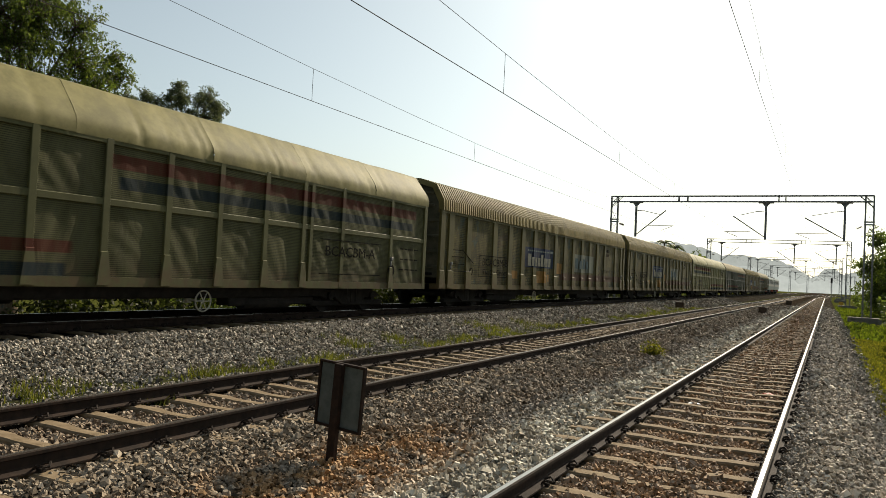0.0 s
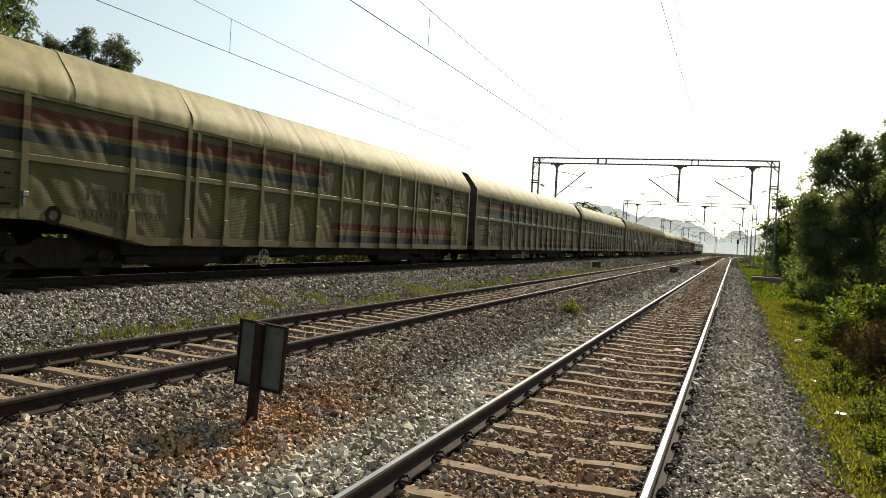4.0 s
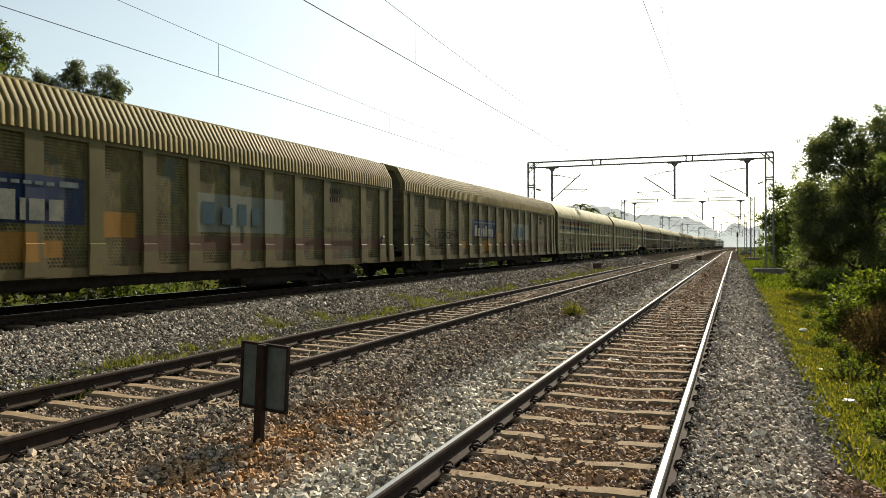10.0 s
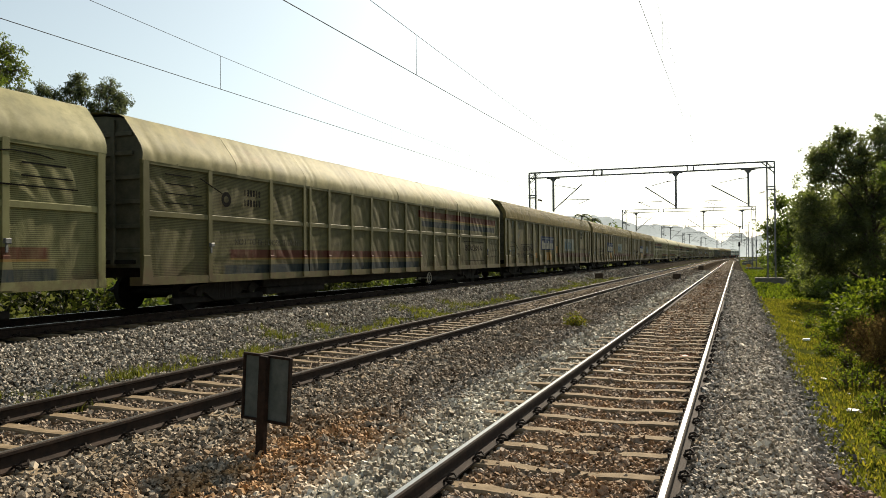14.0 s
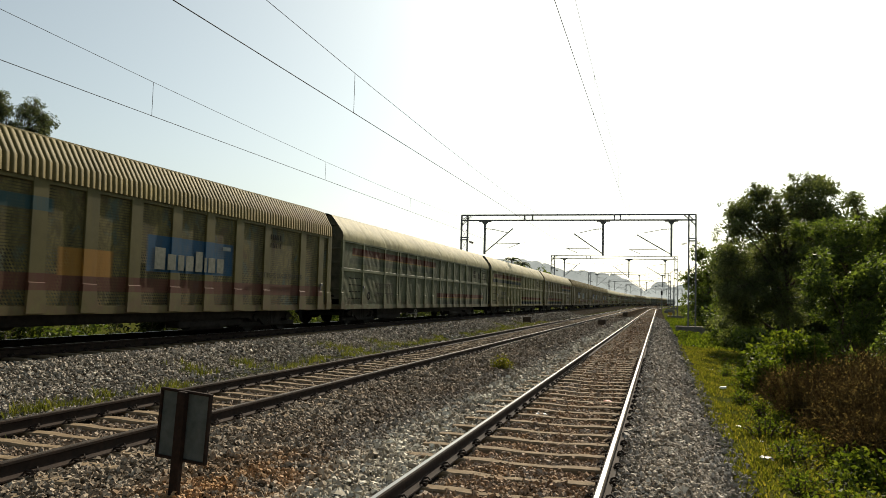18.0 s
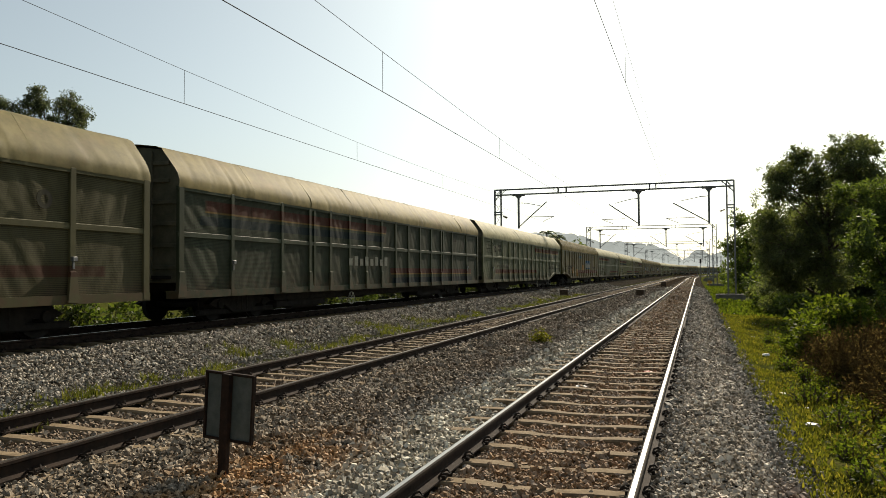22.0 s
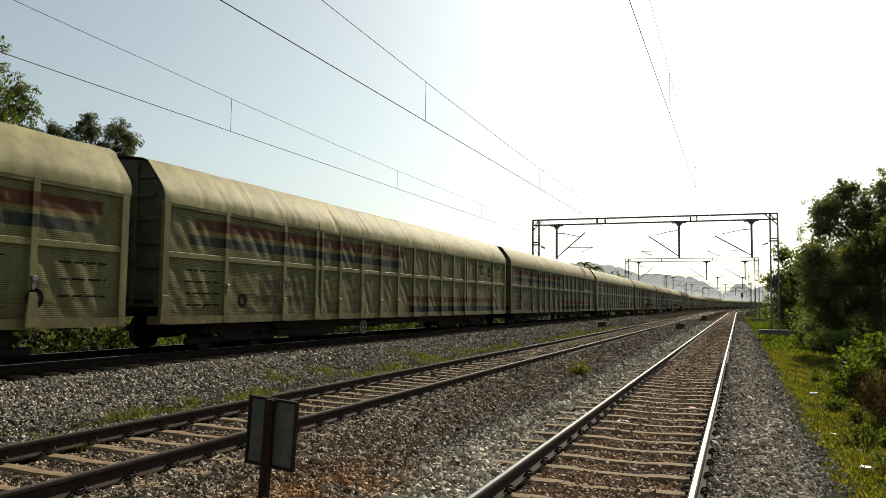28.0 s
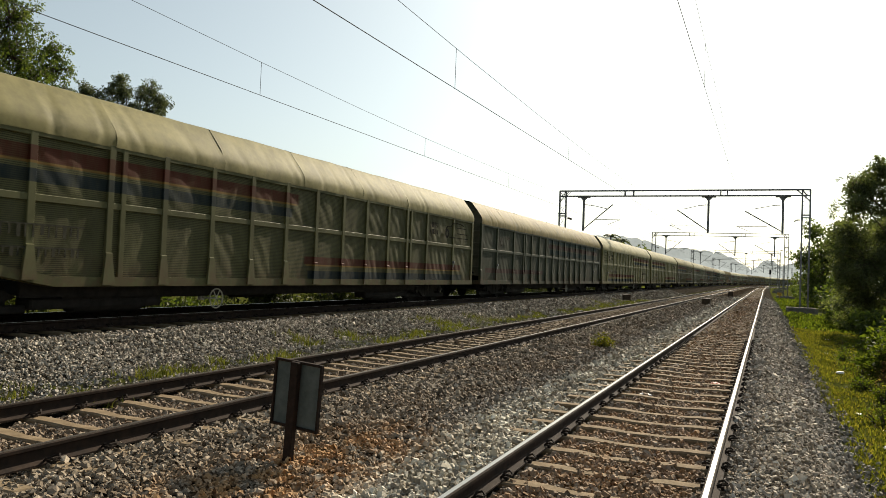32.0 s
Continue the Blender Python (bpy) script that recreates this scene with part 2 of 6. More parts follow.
# ------------------------------------------------------------ mesh helpers


def mesh_from(name, verts, faces, mat, smooth=False):
    me = bpy.data.meshes.new(name)
    me.from_pydata([tuple(v) for v in verts], [], [tuple(f) for f in faces])
    me.materials.append(mat)
    if smooth:
        me.polygons.foreach_set("use_smooth", [True] * len(me.polygons))
    me.update()
    return me


def mesh_np(name, verts, quads, mat):
    """Many quads at once, from arrays."""
    v = np.ascontiguousarray(verts, dtype=np.float32).reshape(-1, 3)
    q = np.ascontiguousarray(quads, dtype=np.int32).reshape(-1, 4)
    me = bpy.data.meshes.new(name)
    me.vertices.add(len(v))
    me.vertices.foreach_set("co", v.ravel())
    me.loops.add(q.size)
    me.loops.foreach_set("vertex_index", q.ravel())
    me.polygons.add(len(q))
    me.polygons.foreach_set("loop_start", np.arange(0, q.size, 4, dtype=np.int32))
    me.update(calc_edges=True)
    me.materials.append(mat)
    return me


class Shape:
    """Boxes, bars and tubes gathered into one mesh."""

    def __init__(self):
        self.v, self.f = [], []

    def add(self, v, f):
        k = len(self.v)
        self.v += [tuple(p) for p in v]
        self.f += [tuple(i + k for i in q) for q in f]
        return self

    def box(self, x0, x1, y0, y1, z0, z1, bev=0.0):
        if bev <= 0:
            v = [(x, y, z) for z in (z0, z1) for y in (y0, y1) for x in (x0, x1)]
            return self.add(v, [(0, 2, 3, 1), (4, 5, 7, 6), (0, 1, 5, 4), (2, 6, 7, 3), (0, 4, 6, 2), (1, 3, 7, 5)])
        b = min(bev, (x1 - x0) / 2.01, (y1 - y0) / 2.01, (z1 - z0) / 2.01)
        rings = []
        for z, i in ((z0, b), (z0 + b, 0), (z1 - b, 0), (z1, b)):
            rings.append([(x0 + i + (b - i) * 0, y0 + b, z), (x0 + b, y0 + i, z), (x1 - b, y0 + i, z), (x1 - i, y0 + b, z),
                          (x1 - i, y1 - b, z), (x1 - b, y1 - i, z), (x0 + b, y1 - i, z), (x0 + i, y1 - b, z)])
        v = [p for r in rings for p in r]
        f = [(r * 8 + i, r * 8 + (i + 1) % 8, r * 8 + 8 + (i + 1) % 8, r * 8 + 8 + i) for r in range(3) for i in range(8)]
        return self.add(v, f + [tuple(range(7, -1, -1)), tuple(range(24, 32))])

    def tube(self, a, b, r0, r1=None, n=8, caps=True):
        a, b = Vector(a), Vector(b)
        r1 = r0 if r1 is None else r1
        d = (b - a).normalized()
        u = d.orthogonal().normalized()
        w = d.cross(u)
        v = []
        for p, r in ((a, r0), (b, r1)):
            v += [p + (u * math.cos(2 * math.pi * i / n) + w * math.sin(2 * math.pi * i / n)) * r for i in range(n)]
        f = [(i, (i + 1) % n, n + (i + 1) % n, n + i) for i in range(n)]
        if caps:
            f += [tuple(range(n - 1, -1, -1)), tuple(range(n, 2 * n))]
        return self.add(v, f)

    def path(self, pts, rs, n=7):
        """A tapered tube along points."""
        ring = []
        for i, p in enumerate(pts):
            p = Vector(p)
            d = (Vector(pts[min(i + 1, len(pts) - 1)]) - Vector(pts[max(i - 1, 0)])).normalized()
            u = d.cross(Vector((0.3, 0.9, 0.1))).normalized()
            w = d.cross(u)
            ring += [p + (u * math.cos(2 * math.pi * k / n) + w * math.sin(2 * math.pi * k / n)) * rs[i] for k in range(n)]
        f = [(i * n + k, i * n + (k + 1) % n, i * n + n + (k + 1) % n, i * n + n + k) for i in range(len(pts) - 1) for k in range(n)]
        return self.add(ring, f + [tuple(range((len(pts) - 1) * n, len(pts) * n))])

    def ring(self, c, R, r, axis="x", n=20, k=8):
        v = []
        for i in range(n):
            a = 2 * math.pi * i / n
            for j in range(k):
                b = 2 * math.pi * j / k
                q = ((R + r * math.cos(b)) * math.cos(a), (R + r * math.cos(b)) * math.sin(a), r * math.sin(b))
                v.append((c[0] + q[2], c[1] + q[0], c[2] + q[1]) if axis == "x" else (c[0] + q[0], c[1] + q[1], c[2] + q[2]))
        f = [(i * k + j, ((i + 1) % n) * k + j, ((i + 1) % n) * k + (j + 1) % k, i * k + (j + 1) % k) for i in range(n) for j in range(k)]
        return self.add(v, f)

    def prism(self, prof, y0, y1, close=True):
        """A profile in x and z, run along y."""
        n = len(prof)
        v = [(x, y0, z) for x, z in prof] + [(x, y1, z) for x, z in prof]
        f = [(i, (i + 1) % n, n + (i + 1) % n, n + i) for i in range(n if close else n - 1)]
        if close:
            f += [tuple(range(n - 1, -1, -1)), tuple(range(n, 2 * n))]
        return self.add(v, f)

    def mesh(self, name, mat, smooth=False):
        me = mesh_from(name, self.v, self.f, mat, smooth)
        bm = bmesh.new()
        bm.from_mesh(me)
        bmesh.ops.recalc_face_normals(bm, faces=bm.faces)
        bm.to_mesh(me)
        bm.free()
        if smooth:
            me.polygons.foreach_set("use_smooth", [True] * len(me.polygons))
        return me


def part(name, me, parent, label="", m=None):
    ob = new(name, me)
    ob.parent = parent
    if m is not None:
        ob.matrix_basis = m
    if label:
        tagged(ob, label)
    return ob


def empty(name, m=None):
    ob = new(name)
    ob.empty_display_size = 0.3
    if m is not None:
        ob.matrix_basis = m
    return ob

# ------------------------------------------------------------ ground
BEND_Y, BEND_R = 200.0, 2050.0


def bend(y):
    """How far the line has swung to +x at y: straight, then a wide curve."""
    return max(0.0, y - BEND_Y) ** 2 / (2 * BEND_R)


def along(x, y, z):
    """The pose of a thing that stands x beside the line's axis at y, turned with the curve."""
    return pose(x + bend(y), y, z, 0, 0, -math.degrees(math.atan(max(0.0, y - BEND_Y) / BEND_R)))


PROFILE = [(-3000, -0.6), (-60, -0.7), (-22, -0.7), (-16.4, -0.55), (-15.2, 0.0), (-14.4, 0.30), (-10.9, 0.30), (-10.5, 0.26), (-9.3, -0.08), (-8.6, -0.12),
           (-8.0, -0.10), (-7.65, -0.10), (-7.4, -0.150), (-5.85, -0.150), (-5.6, -0.105), (-5.3, -0.10), (-4.9, -0.14), (-3.6, -0.21), (-2.8, -0.248), (-2.45, -0.252), (-2.2, -0.240), (-0.6, -0.240), (-0.4, -0.185), (0.05, -0.150), (0.3, -0.20), (1.05, -0.52), (1.6, -0.62), (4, -0.72), (40, -0.9), (3000, -0.9)]
PX, PZ = np.array([p[0] for p in PROFILE]), np.array([p[1] for p in PROFILE])


def ground_z(x, y=0.0):
    z = np.interp(x, PX, PZ)
    x, y = np.asarray(x, float), np.asarray(y, float)
    bumps = 0.03 * np.sin(1.7 * x + 0.6 * y) * np.sin(0.9 * y - 0.8 * x) + 0.02 * np.sin(3.1 * x + 2.3 * y)
    rough = np.clip((x - 1.0) / 0.8, 0, 1) + np.clip((-15.5 - x) / 2, 0, 1)
    heap = np.clip((x + 3.3) / 0.3, 0, 1) * np.clip((-2.36 - x) / 0.08, 0, 1) * np.clip((9.3 - y) / 1.4, 0, 1)
    crib = np.clip((x + 2.3) / 0.15, 0, 1) * np.clip((-0.5 - x) / 0.15, 0, 1) * np.clip((9.2 - y) / 1.6, 0, 1)
    return z + bumps * (0.25 + 1.5 * rough) + 0.02 * crib + 0.07 * heap


def ground_sheet():
    xs = np.unique(np.concatenate([np.array([-3000, -800, -200, -90, -60, -40, -30, -25, -22]), np.arange(-20, 8, 0.25), PX[1:-1], np.array([10, 13, 17, 22, 30, 40, 70, 200, 800, 3000])]))
    ys = np.concatenate([[-300, -80, -30, -12], np.arange(-6, 30, 0.4), np.arange(30, 70, 1.5), np.arange(70, 200, 6), np.arange(210, 700, 20), [750, 800, 900, 1000, 1200, 1500, 2000, 3000, 4000]])
    X, Y = np.meshgrid(xs, ys)
    V = np.stack([X + np.minimum(np.clip(Y - BEND_Y, 0, None) ** 2 / (2 * BEND_R), 400), Y, ground_z(X, Y)], -1)
    n = len(xs)
    i, j = np.meshgrid(np.arange(n - 1), np.arange(len(ys) - 1))
    a = j * n + i
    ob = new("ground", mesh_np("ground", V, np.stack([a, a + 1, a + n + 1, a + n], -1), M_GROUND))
    tagged(ob, "ballasted railway ground with weedy verges beside the tracks", "ground", kind="structure")


def stones():
    """Crushed ballast as loose angular stones, dense close by and thinner farther off."""
    rng = np.random.default_rng(5)
    bands = [(-7, 2.4, 90, 0.034), (2.4, 6.5, 1200, 0.0190), (6.5, 10, 920, 0.0205), (10, 16, 520, 0.0240), (16, 28, 225, 0.0305), (28, 55, 75, 0.042), (55, 95, 18, 0.060)]
    P, R = [], []
    for y0, y1, dens, r in bands:
        n = int((y1 - y0) * 14.1 * dens)
        p = np.stack([rng.uniform(-11.2, 2.9, n), rng.uniform(y0, y1, n)], 1)
        keep = (p[:, 0] > -1.75 * np.abs(p[:, 1]) - 2.5) & (p[:, 0] < np.maximum(0.36 * p[:, 1], 0) + 1.1)
        keep &= (0.90 * p[:, 1] - 0.40 * p[:, 0] > 4.3) | (rng.random(n) < 0.10)
        for c, _, half, *_ in (NEAR_LINE, MID_LINE):
            for s in (-1, 1):
                keep &= abs(p[:, 0] - (c + s * half)) > 0.085
        strip = np.exp(-((p[:, 0] + 8.75) / 0.4) ** 2)
        keep &= rng.random(n) > strip * 0.75
        far = p[:, 0] < -8.0
        keep &= ~far | (rng.random(n) < 0.92)
        edge = np.clip((p[:, 0] - 0.85 - 1.1 * np.clip(8.1 - p[:, 1], 0, 2.2)) / 0.45, 0, 1)
        keep &= rng.random(n) > edge
        p = p[keep]
        P.append(p)
        R.append(0.96 * r * rng.lognormal(0, 0.22, len(p)) * np.where((p[:, 0] < -8.0) | (p[:, 0] > -0.4), 0.92, np.where((p[:, 0] > -3.5) & (p[:, 0] < -2.4), 1.22, 1.0)))
    P, R = np.concatenate(P), np.concatenate(R)
    # sleeper tops stay swept clean
    clean = np.ones(len(P), bool)
    for c, _, _, length, pitch, y0 in (NEAR_LINE, MID_LINE):
        inside = abs(P[:, 0] - c) < length
        ph = (P[:, 1] - y0 + pitch / 2) % pitch - pitch / 2
        shoulder = np.abs(P[:, 0] - c) > 1.0
        on = inside & (abs(ph) < np.where(c < -5, 0.075, 0.095)) & (rng.random(len(P)) > np.where((P[:, 1] < 8.6) & (P[:, 0] > -4), 0.24, 0.10 if c < -5 else 0.06)) & ~(shoulder & (rng.random(len(P)) < np.where((P[:, 0] > -3.2) & (P[:, 0] < -2.2), 0.06, 0.28))) & (P[:, 0] < c + 0.95) & ~((P[:, 0] < c - 0.95) & (P[:, 1] < 8.8) & (c > -4))
        clean &= ~on
    P, R = P[clean], R[clean]
    n = len(P)
    cube = np.array([(x, y, z) for z in (-1, 1) for y in (-1, 1) for x in (-1, 1)], float)
    cube[:4, :2] *= 0.85
    cube[4:, :2] *= 0.58
    v = cube[None] * rng.uniform(0.5, 1.25, (n, 8, 3)) * np.stack([rng.uniform(1.0, 1.75, n), rng.uniform(0.75, 1.15, n), rng.uniform(0.5, 0.9, n)], 1)[:, None]
    q = rng.normal(size=(n, 4)) * np.array([1.0, 0.48, 0.48, 1.2])
    q /= np.linalg.norm(q, axis=1, keepdims=True)
    w, a, b, c = q.T
    rot = np.stack([1 - 2 * (b * b + c * c), 2 * (a * b - c * w), 2 * (a * c + b * w), 2 * (a * b + c * w), 1 - 2 * (a * a + c * c), 2 * (b * c - a * w),
                    2 * (a * c - b * w), 2 * (b * c + a * w), 1 - 2 * (a * a + b * b)], 1).reshape(-1, 3, 3)
    v = np.einsum("nij,nkj->nki", rot, v * R[:, None, None])
    z = ground_z(P[:, 0], P[:, 1]) + R * rng.uniform(-0.9, 1.5, n)
    v += np.stack([P[:, 0], P[:, 1], z], 1)[:, None]
    faces = np.array([(4, 5, 7, 6), (0, 1, 5, 4), (2, 6, 7, 3), (0, 4, 6, 2), (1, 3, 7, 5)])
    f = faces[None] + 8 * np.arange(n)[:, None, None]      # open below, where they bed in
    me = mesh_np("ballast_stones", v, f, M_STONE)
    me.shade_flat()
    ob = new("ballast_stones", me)
    tagged(ob, "loose grey and rust-stained crushed granite ballast", "ballast", kind="stuff")


# ------------------------------------------------------------ tracks
# each line: axis x, rail height, half the rail spacing, half a sleeper's length, sleeper pitch and one sleeper's place
NEAR_LINE = (-1.40, 0.0, 0.898, 1.52, 0.730, 8.02)
MID_LINE = (-6.60, 0.10, 0.874, 1.40, 0.605, 7.06)
FAR_LINE = (-12.68, 0.53, 0.872, 1.375, 0.65, 5.0)
RAIL_PROF = [(-0.075, -0.172), (0.075, -0.172), (0.075, -0.158), (0.018, -0.138), (0.010, -0.12), (0.010, -0.052), (0.036, -0.036), (0.036, -0.010), (0.029, -0.002), (0.021, 0.0),
             (-0.021, 0.0), (-0.029, -0.002), (-0.036, -0.010), (-0.036, -0.036), (-0.010, -0.052), (-0.010, -0.12), (-0.018, -0.138), (-0.075, -0.158)]


def rail_mesh(y0, y1, top):
    ys = [y0] + [y for y in range(200, 1200, 20) if y0 < y < y1] + [y1]
    n = len(RAIL_PROF)
    v = [(x + bend(y), y, z) for y in ys for x, z in RAIL_PROF]
    f = [(a * n + i, a * n + (i + 1) % n, a * n + n + (i + 1) % n, a * n + n + i) for a in range(len(ys) - 1) for i in range(n)]
    s = Shape().add(v, f + [tuple(range(n - 1, -1, -1)), tuple(range(len(v) - n, len(v)))])
    me = s.mesh("rail", M_RAILSIDE)
    me.materials.append(top)
    for p in me.polygons:
        if p.normal.z > 0.9 and p.center.z > -0.0005:
            p.material_index = 1
    return me


def sleeper_mesh(half):
    """A prestressed sleeper: wide seats, a waisted middle and chamfered shoulders."""
    s = Shape()
    xs = [-half, 0.015 - half, -0.5, -0.25, 0.25, 0.5, half - 0.015, half]
    top = [-0.20, -0.178, -0.176, -0.195, -0.195, -0.176, -0.178, -0.20]
    hw = [0.10, 0.108, 0.108, 0.092, 0.092, 0.108, 0.108, 0.10]
    v = []
    for x, t, h in zip(xs, top, hw):
        v += [(x, -h, -0.38), (x, -h + 0.012, t - 0.02), (x, -h + 0.03, t), (x, h - 0.03, t), (x, h - 0.012, t - 0.02), (x, h, -0.38)]
    f = [(i * 6 + k, i * 6 + k + 1, i * 6 + k + 7, i * 6 + k + 6) for i in range(7) for k in range(5)]
    f += [(5, 4, 3, 2, 1, 0), tuple(range(42, 48))]
    return s.add(v, f).mesh("sleeper", M_SLEEPER)


def clip_mesh():
    s = Shape()
    s.path([(0.0, -0.045, -0.15), (0.035, -0.05, -0.125), (0.075, -0.03, -0.13), (0.08, 0.02, -0.135), (0.045, 0.05, -0.115), (0.01, 0.03, -0.125), (0.0, -0.01, -0.15)], [0.010] * 7, 5)
    s.box(0.0, 0.05, -0.028, 0.028, -0.178, -0.146, 0.006)
    s.v = [(1.15 * x, 1.15 * y, -0.178 + 1.2 * (z + 0.178)) for x, y, z in s.v]
    return s.mesh("rail_clip", M_CLIP)


CLIPS = []


def track(label, line, y0, y1, first, near, top):
    """A track of two rails on sleepers; past `near` the sleepers are joined."""
    x, z, half, length, pitch, sy0 = line
    t = empty("railway_track", pose(x, 0, z))
    tagged(t, label, "railway track", kind="structure")
    for s in (-1, 1):
        part("rail", rail_mesh(y0, y1, top), t, m=pose(s * half, 0, 0))
    if not CLIPS:
        CLIPS.append(clip_mesh())
    beam = sleeper_mesh(length)
    y = sy0 - pitch * math.floor((sy0 - first) / pitch)
    far = Shape()
    while y < near + 200:
        if y < near:
            part("sleeper", beam, t, m=pose(0, y + random.uniform(-0.015, 0.015), random.uniform(-0.006, 0.004), 0, 0, random.uniform(-0.5, 0.5)))
            if y < 26:
                for s in (-1, 1):
                    part("rail_clip", CLIPS[0], t, m=pose(s * half + 0.045, y, 0))
                    part("rail_clip", CLIPS[0], t, m=pose(s * half - 0.045, y, 0, 0, 0, 180))
        else:
            far.box(-length + bend(y), length + bend(y), y - 0.10, y + 0.10, -0.38, -0.177)
        y += pitch
    ob = part("far_sleepers", far.mesh("far_sleepers", M_SLEEPER), t)
    tagged(ob, kind="stuff")


# ------------------------------------------------------------ overhead line
def lattice_mast(z0, z1, wx=0.56):
    """Two channel legs with battens and diagonals."""
    s = Shape()
    for x in (-wx / 2, wx / 2):
        s.box(x - 0.06, x + 0.06, -0.11, 0.11, z0, z1)
    n = 9
    h = (z1 - z0) / n
    for i in range(n):
        a, b = (-wx / 2, wx / 2) if i % 2 else (wx / 2, -wx / 2)
        s.tube((a, 0.08, z0 + i * h), (b, 0.08, z0 + (i + 1) * h), 0.018, n=4)
        s.tube((b, -0.08, z0 + i * h), (a, -0.08, z0 + (i + 1) * h), 0.018, n=4)
    return s.mesh("mast", M_STEEL)


def beam_mesh(x0, x1, z1, d=0.46):
    s = Shape()
    for z in (z1, z1 - d):
        for y in (-0.22, 0.22):
            s.box(x0, x1, y - 0.04, y + 0.04, z - 0.04, z + 0.04)
    n = 14
    w = (x1 - x0) / n
    for i in range(n):
        for z in (z1, z1 - d):
            s.tube((x0 + i * w, -0.22, z), (x0 + (i + 1) * w, 0.22, z), 0.015, n=4)
    for f in (0.285, 0.32, 0.67, 0.695):
        x = x0 + (x1 - x0) * f
        for y in (-0.22, 0.22):
            s.box(x - 0.04, x + 0.04, y - 0.04, y + 0.04, z1 - d, z1)
    for x, sg in ((x0, 1), (x1, -1)):
        for y in (-0.22, 0.22):
            s.tube((x, y, z1 - d - 0.45), (x + sg * 0.95, y, z1 - 0.02), 0.035, n=4)
            s.tube((x + sg * 0.2, y, z1 - d), (x + sg * 0.6, y, z1), 0.03, n=4)
    return s.mesh("beam", M_STEEL)


def insulator(a, b, r=0.07, n=5):
    s = Shape()
    a, b = Vector(a), Vector(b)
    s.tube(a, b, 0.03, n=6)
    for i in range(n):
        p = a + (b - a) * ((i + 0.5) / n)
        d = (b - a).normalized() * 0.02
        s.tube(p - d, p + d, r, r * 0.6, n=9)
    return s.mesh("insulator", M_PORC)


CONTACT = {-1.38: 5.75, -6.64: 5.80, -12.68: 6.20}


def gantry(y, arms=True):
    xl, xr, zt = -17.0, 2.95, 9.10
    g = empty("catenary_gantry", along(0, y, 0))
    tagged(g, "galvanised lattice portal gantry spanning the three tracks", "gantry", "portal gantries along the line")
    for x in (xl + 0.28, xr - 0.28):
        zb = float(ground_z(x, y)) - 0.1
        part("mast", lattice_mast(zb, zt), g, m=pose(x, 0, 0))
        s = Shape().box(-1.25, 1.25, -0.6, 0.6, zb, zb + 0.62, 0.04)
        part("foundation", s.mesh("foundation", M_CONC), g, "weathered concrete footing", pose(x, 0, 0))
        s = Shape()
        for z in (6.85, 7.05):
            s.box(-0.36, 0.36, -0.16, 0.16, z, z + 0.10)
        part("clamp", s.mesh("clamp", M_STEEL), g, m=pose(x, 0, 0))
        s = 1 if x < 0 else -1
        part("insulator", insulator((0.45 * s, 0, 6.75), (0.85 * s, 0, 6.6), 0.12), g, m=pose(x, 0, 0))
    part("beam", beam_mesh(xl, xr, zt), g)
    for (tx, tz), dx, sg in (((-1.38, 0), 1.02, -1), ((-6.64, 0), -4.55, -1), ((-12.68, 0), -14.85, 1)):
        s = Shape()
        s.box(dx - 0.085, dx + 0.085, -0.085, 0.085, 5.62, 8.55)
        s.box(dx - 0.55, dx + 0.55, -0.12, 0.12, 8.50, 8.60)
        s.add([(dx - 0.3, -0.05, 8.5), (dx + 0.3, -0.05, 8.5), (dx, -0.05, 8.15), (dx - 0.3, 0.05, 8.5), (dx + 0.3, 0.05, 8.5), (dx, 0.05, 8.15)],
              [(0, 1, 2), (3, 5, 4), (0, 3, 4, 1), (1, 4, 5, 2), (2, 5, 3, 0)])
        tube = part("drop_tube", s.mesh("drop_tube", M_STEEL), g)
        zc = CONTACT[tx]
        top = Vector((tx, 0, zc + 1.42))
        foot = Vector((dx, 0, 5.75))
        s = Shape().tube(foot + (top - foot) * 0.2, top + (top - foot).normalized() * 0.45, 0.05, n=6)
        s.tube((dx + sg * 0.7, 0, 7.85), (tx - sg * 0.15, 0, 7.55), 0.03, n=5)
        arm = part("cantilever", s.mesh("cantilever", M_STEEL), g)
        part("insulator", insulator(foot, foot + (top - foot) * 0.2), arm)
        part("insulator", insulator((dx, 0, 7.9), (dx + sg * 0.75, 0, 7.85)), arm)
        s = Shape().tube((dx + sg * 1.1, 0, zc + 0.42), (tx + sg * 1.0, 0, zc + 0.40), 0.03, n=5)
        s.tube((tx + sg * 0.9, 0, zc + 0.38), (tx, 0, zc), 0.024, n=5)
        part("registration_arm", s.mesh("registration_arm", M_STEEL), g)
    return g


SPANS = [-62, 0.5, 65, 124, 193, 258, 322, 386]


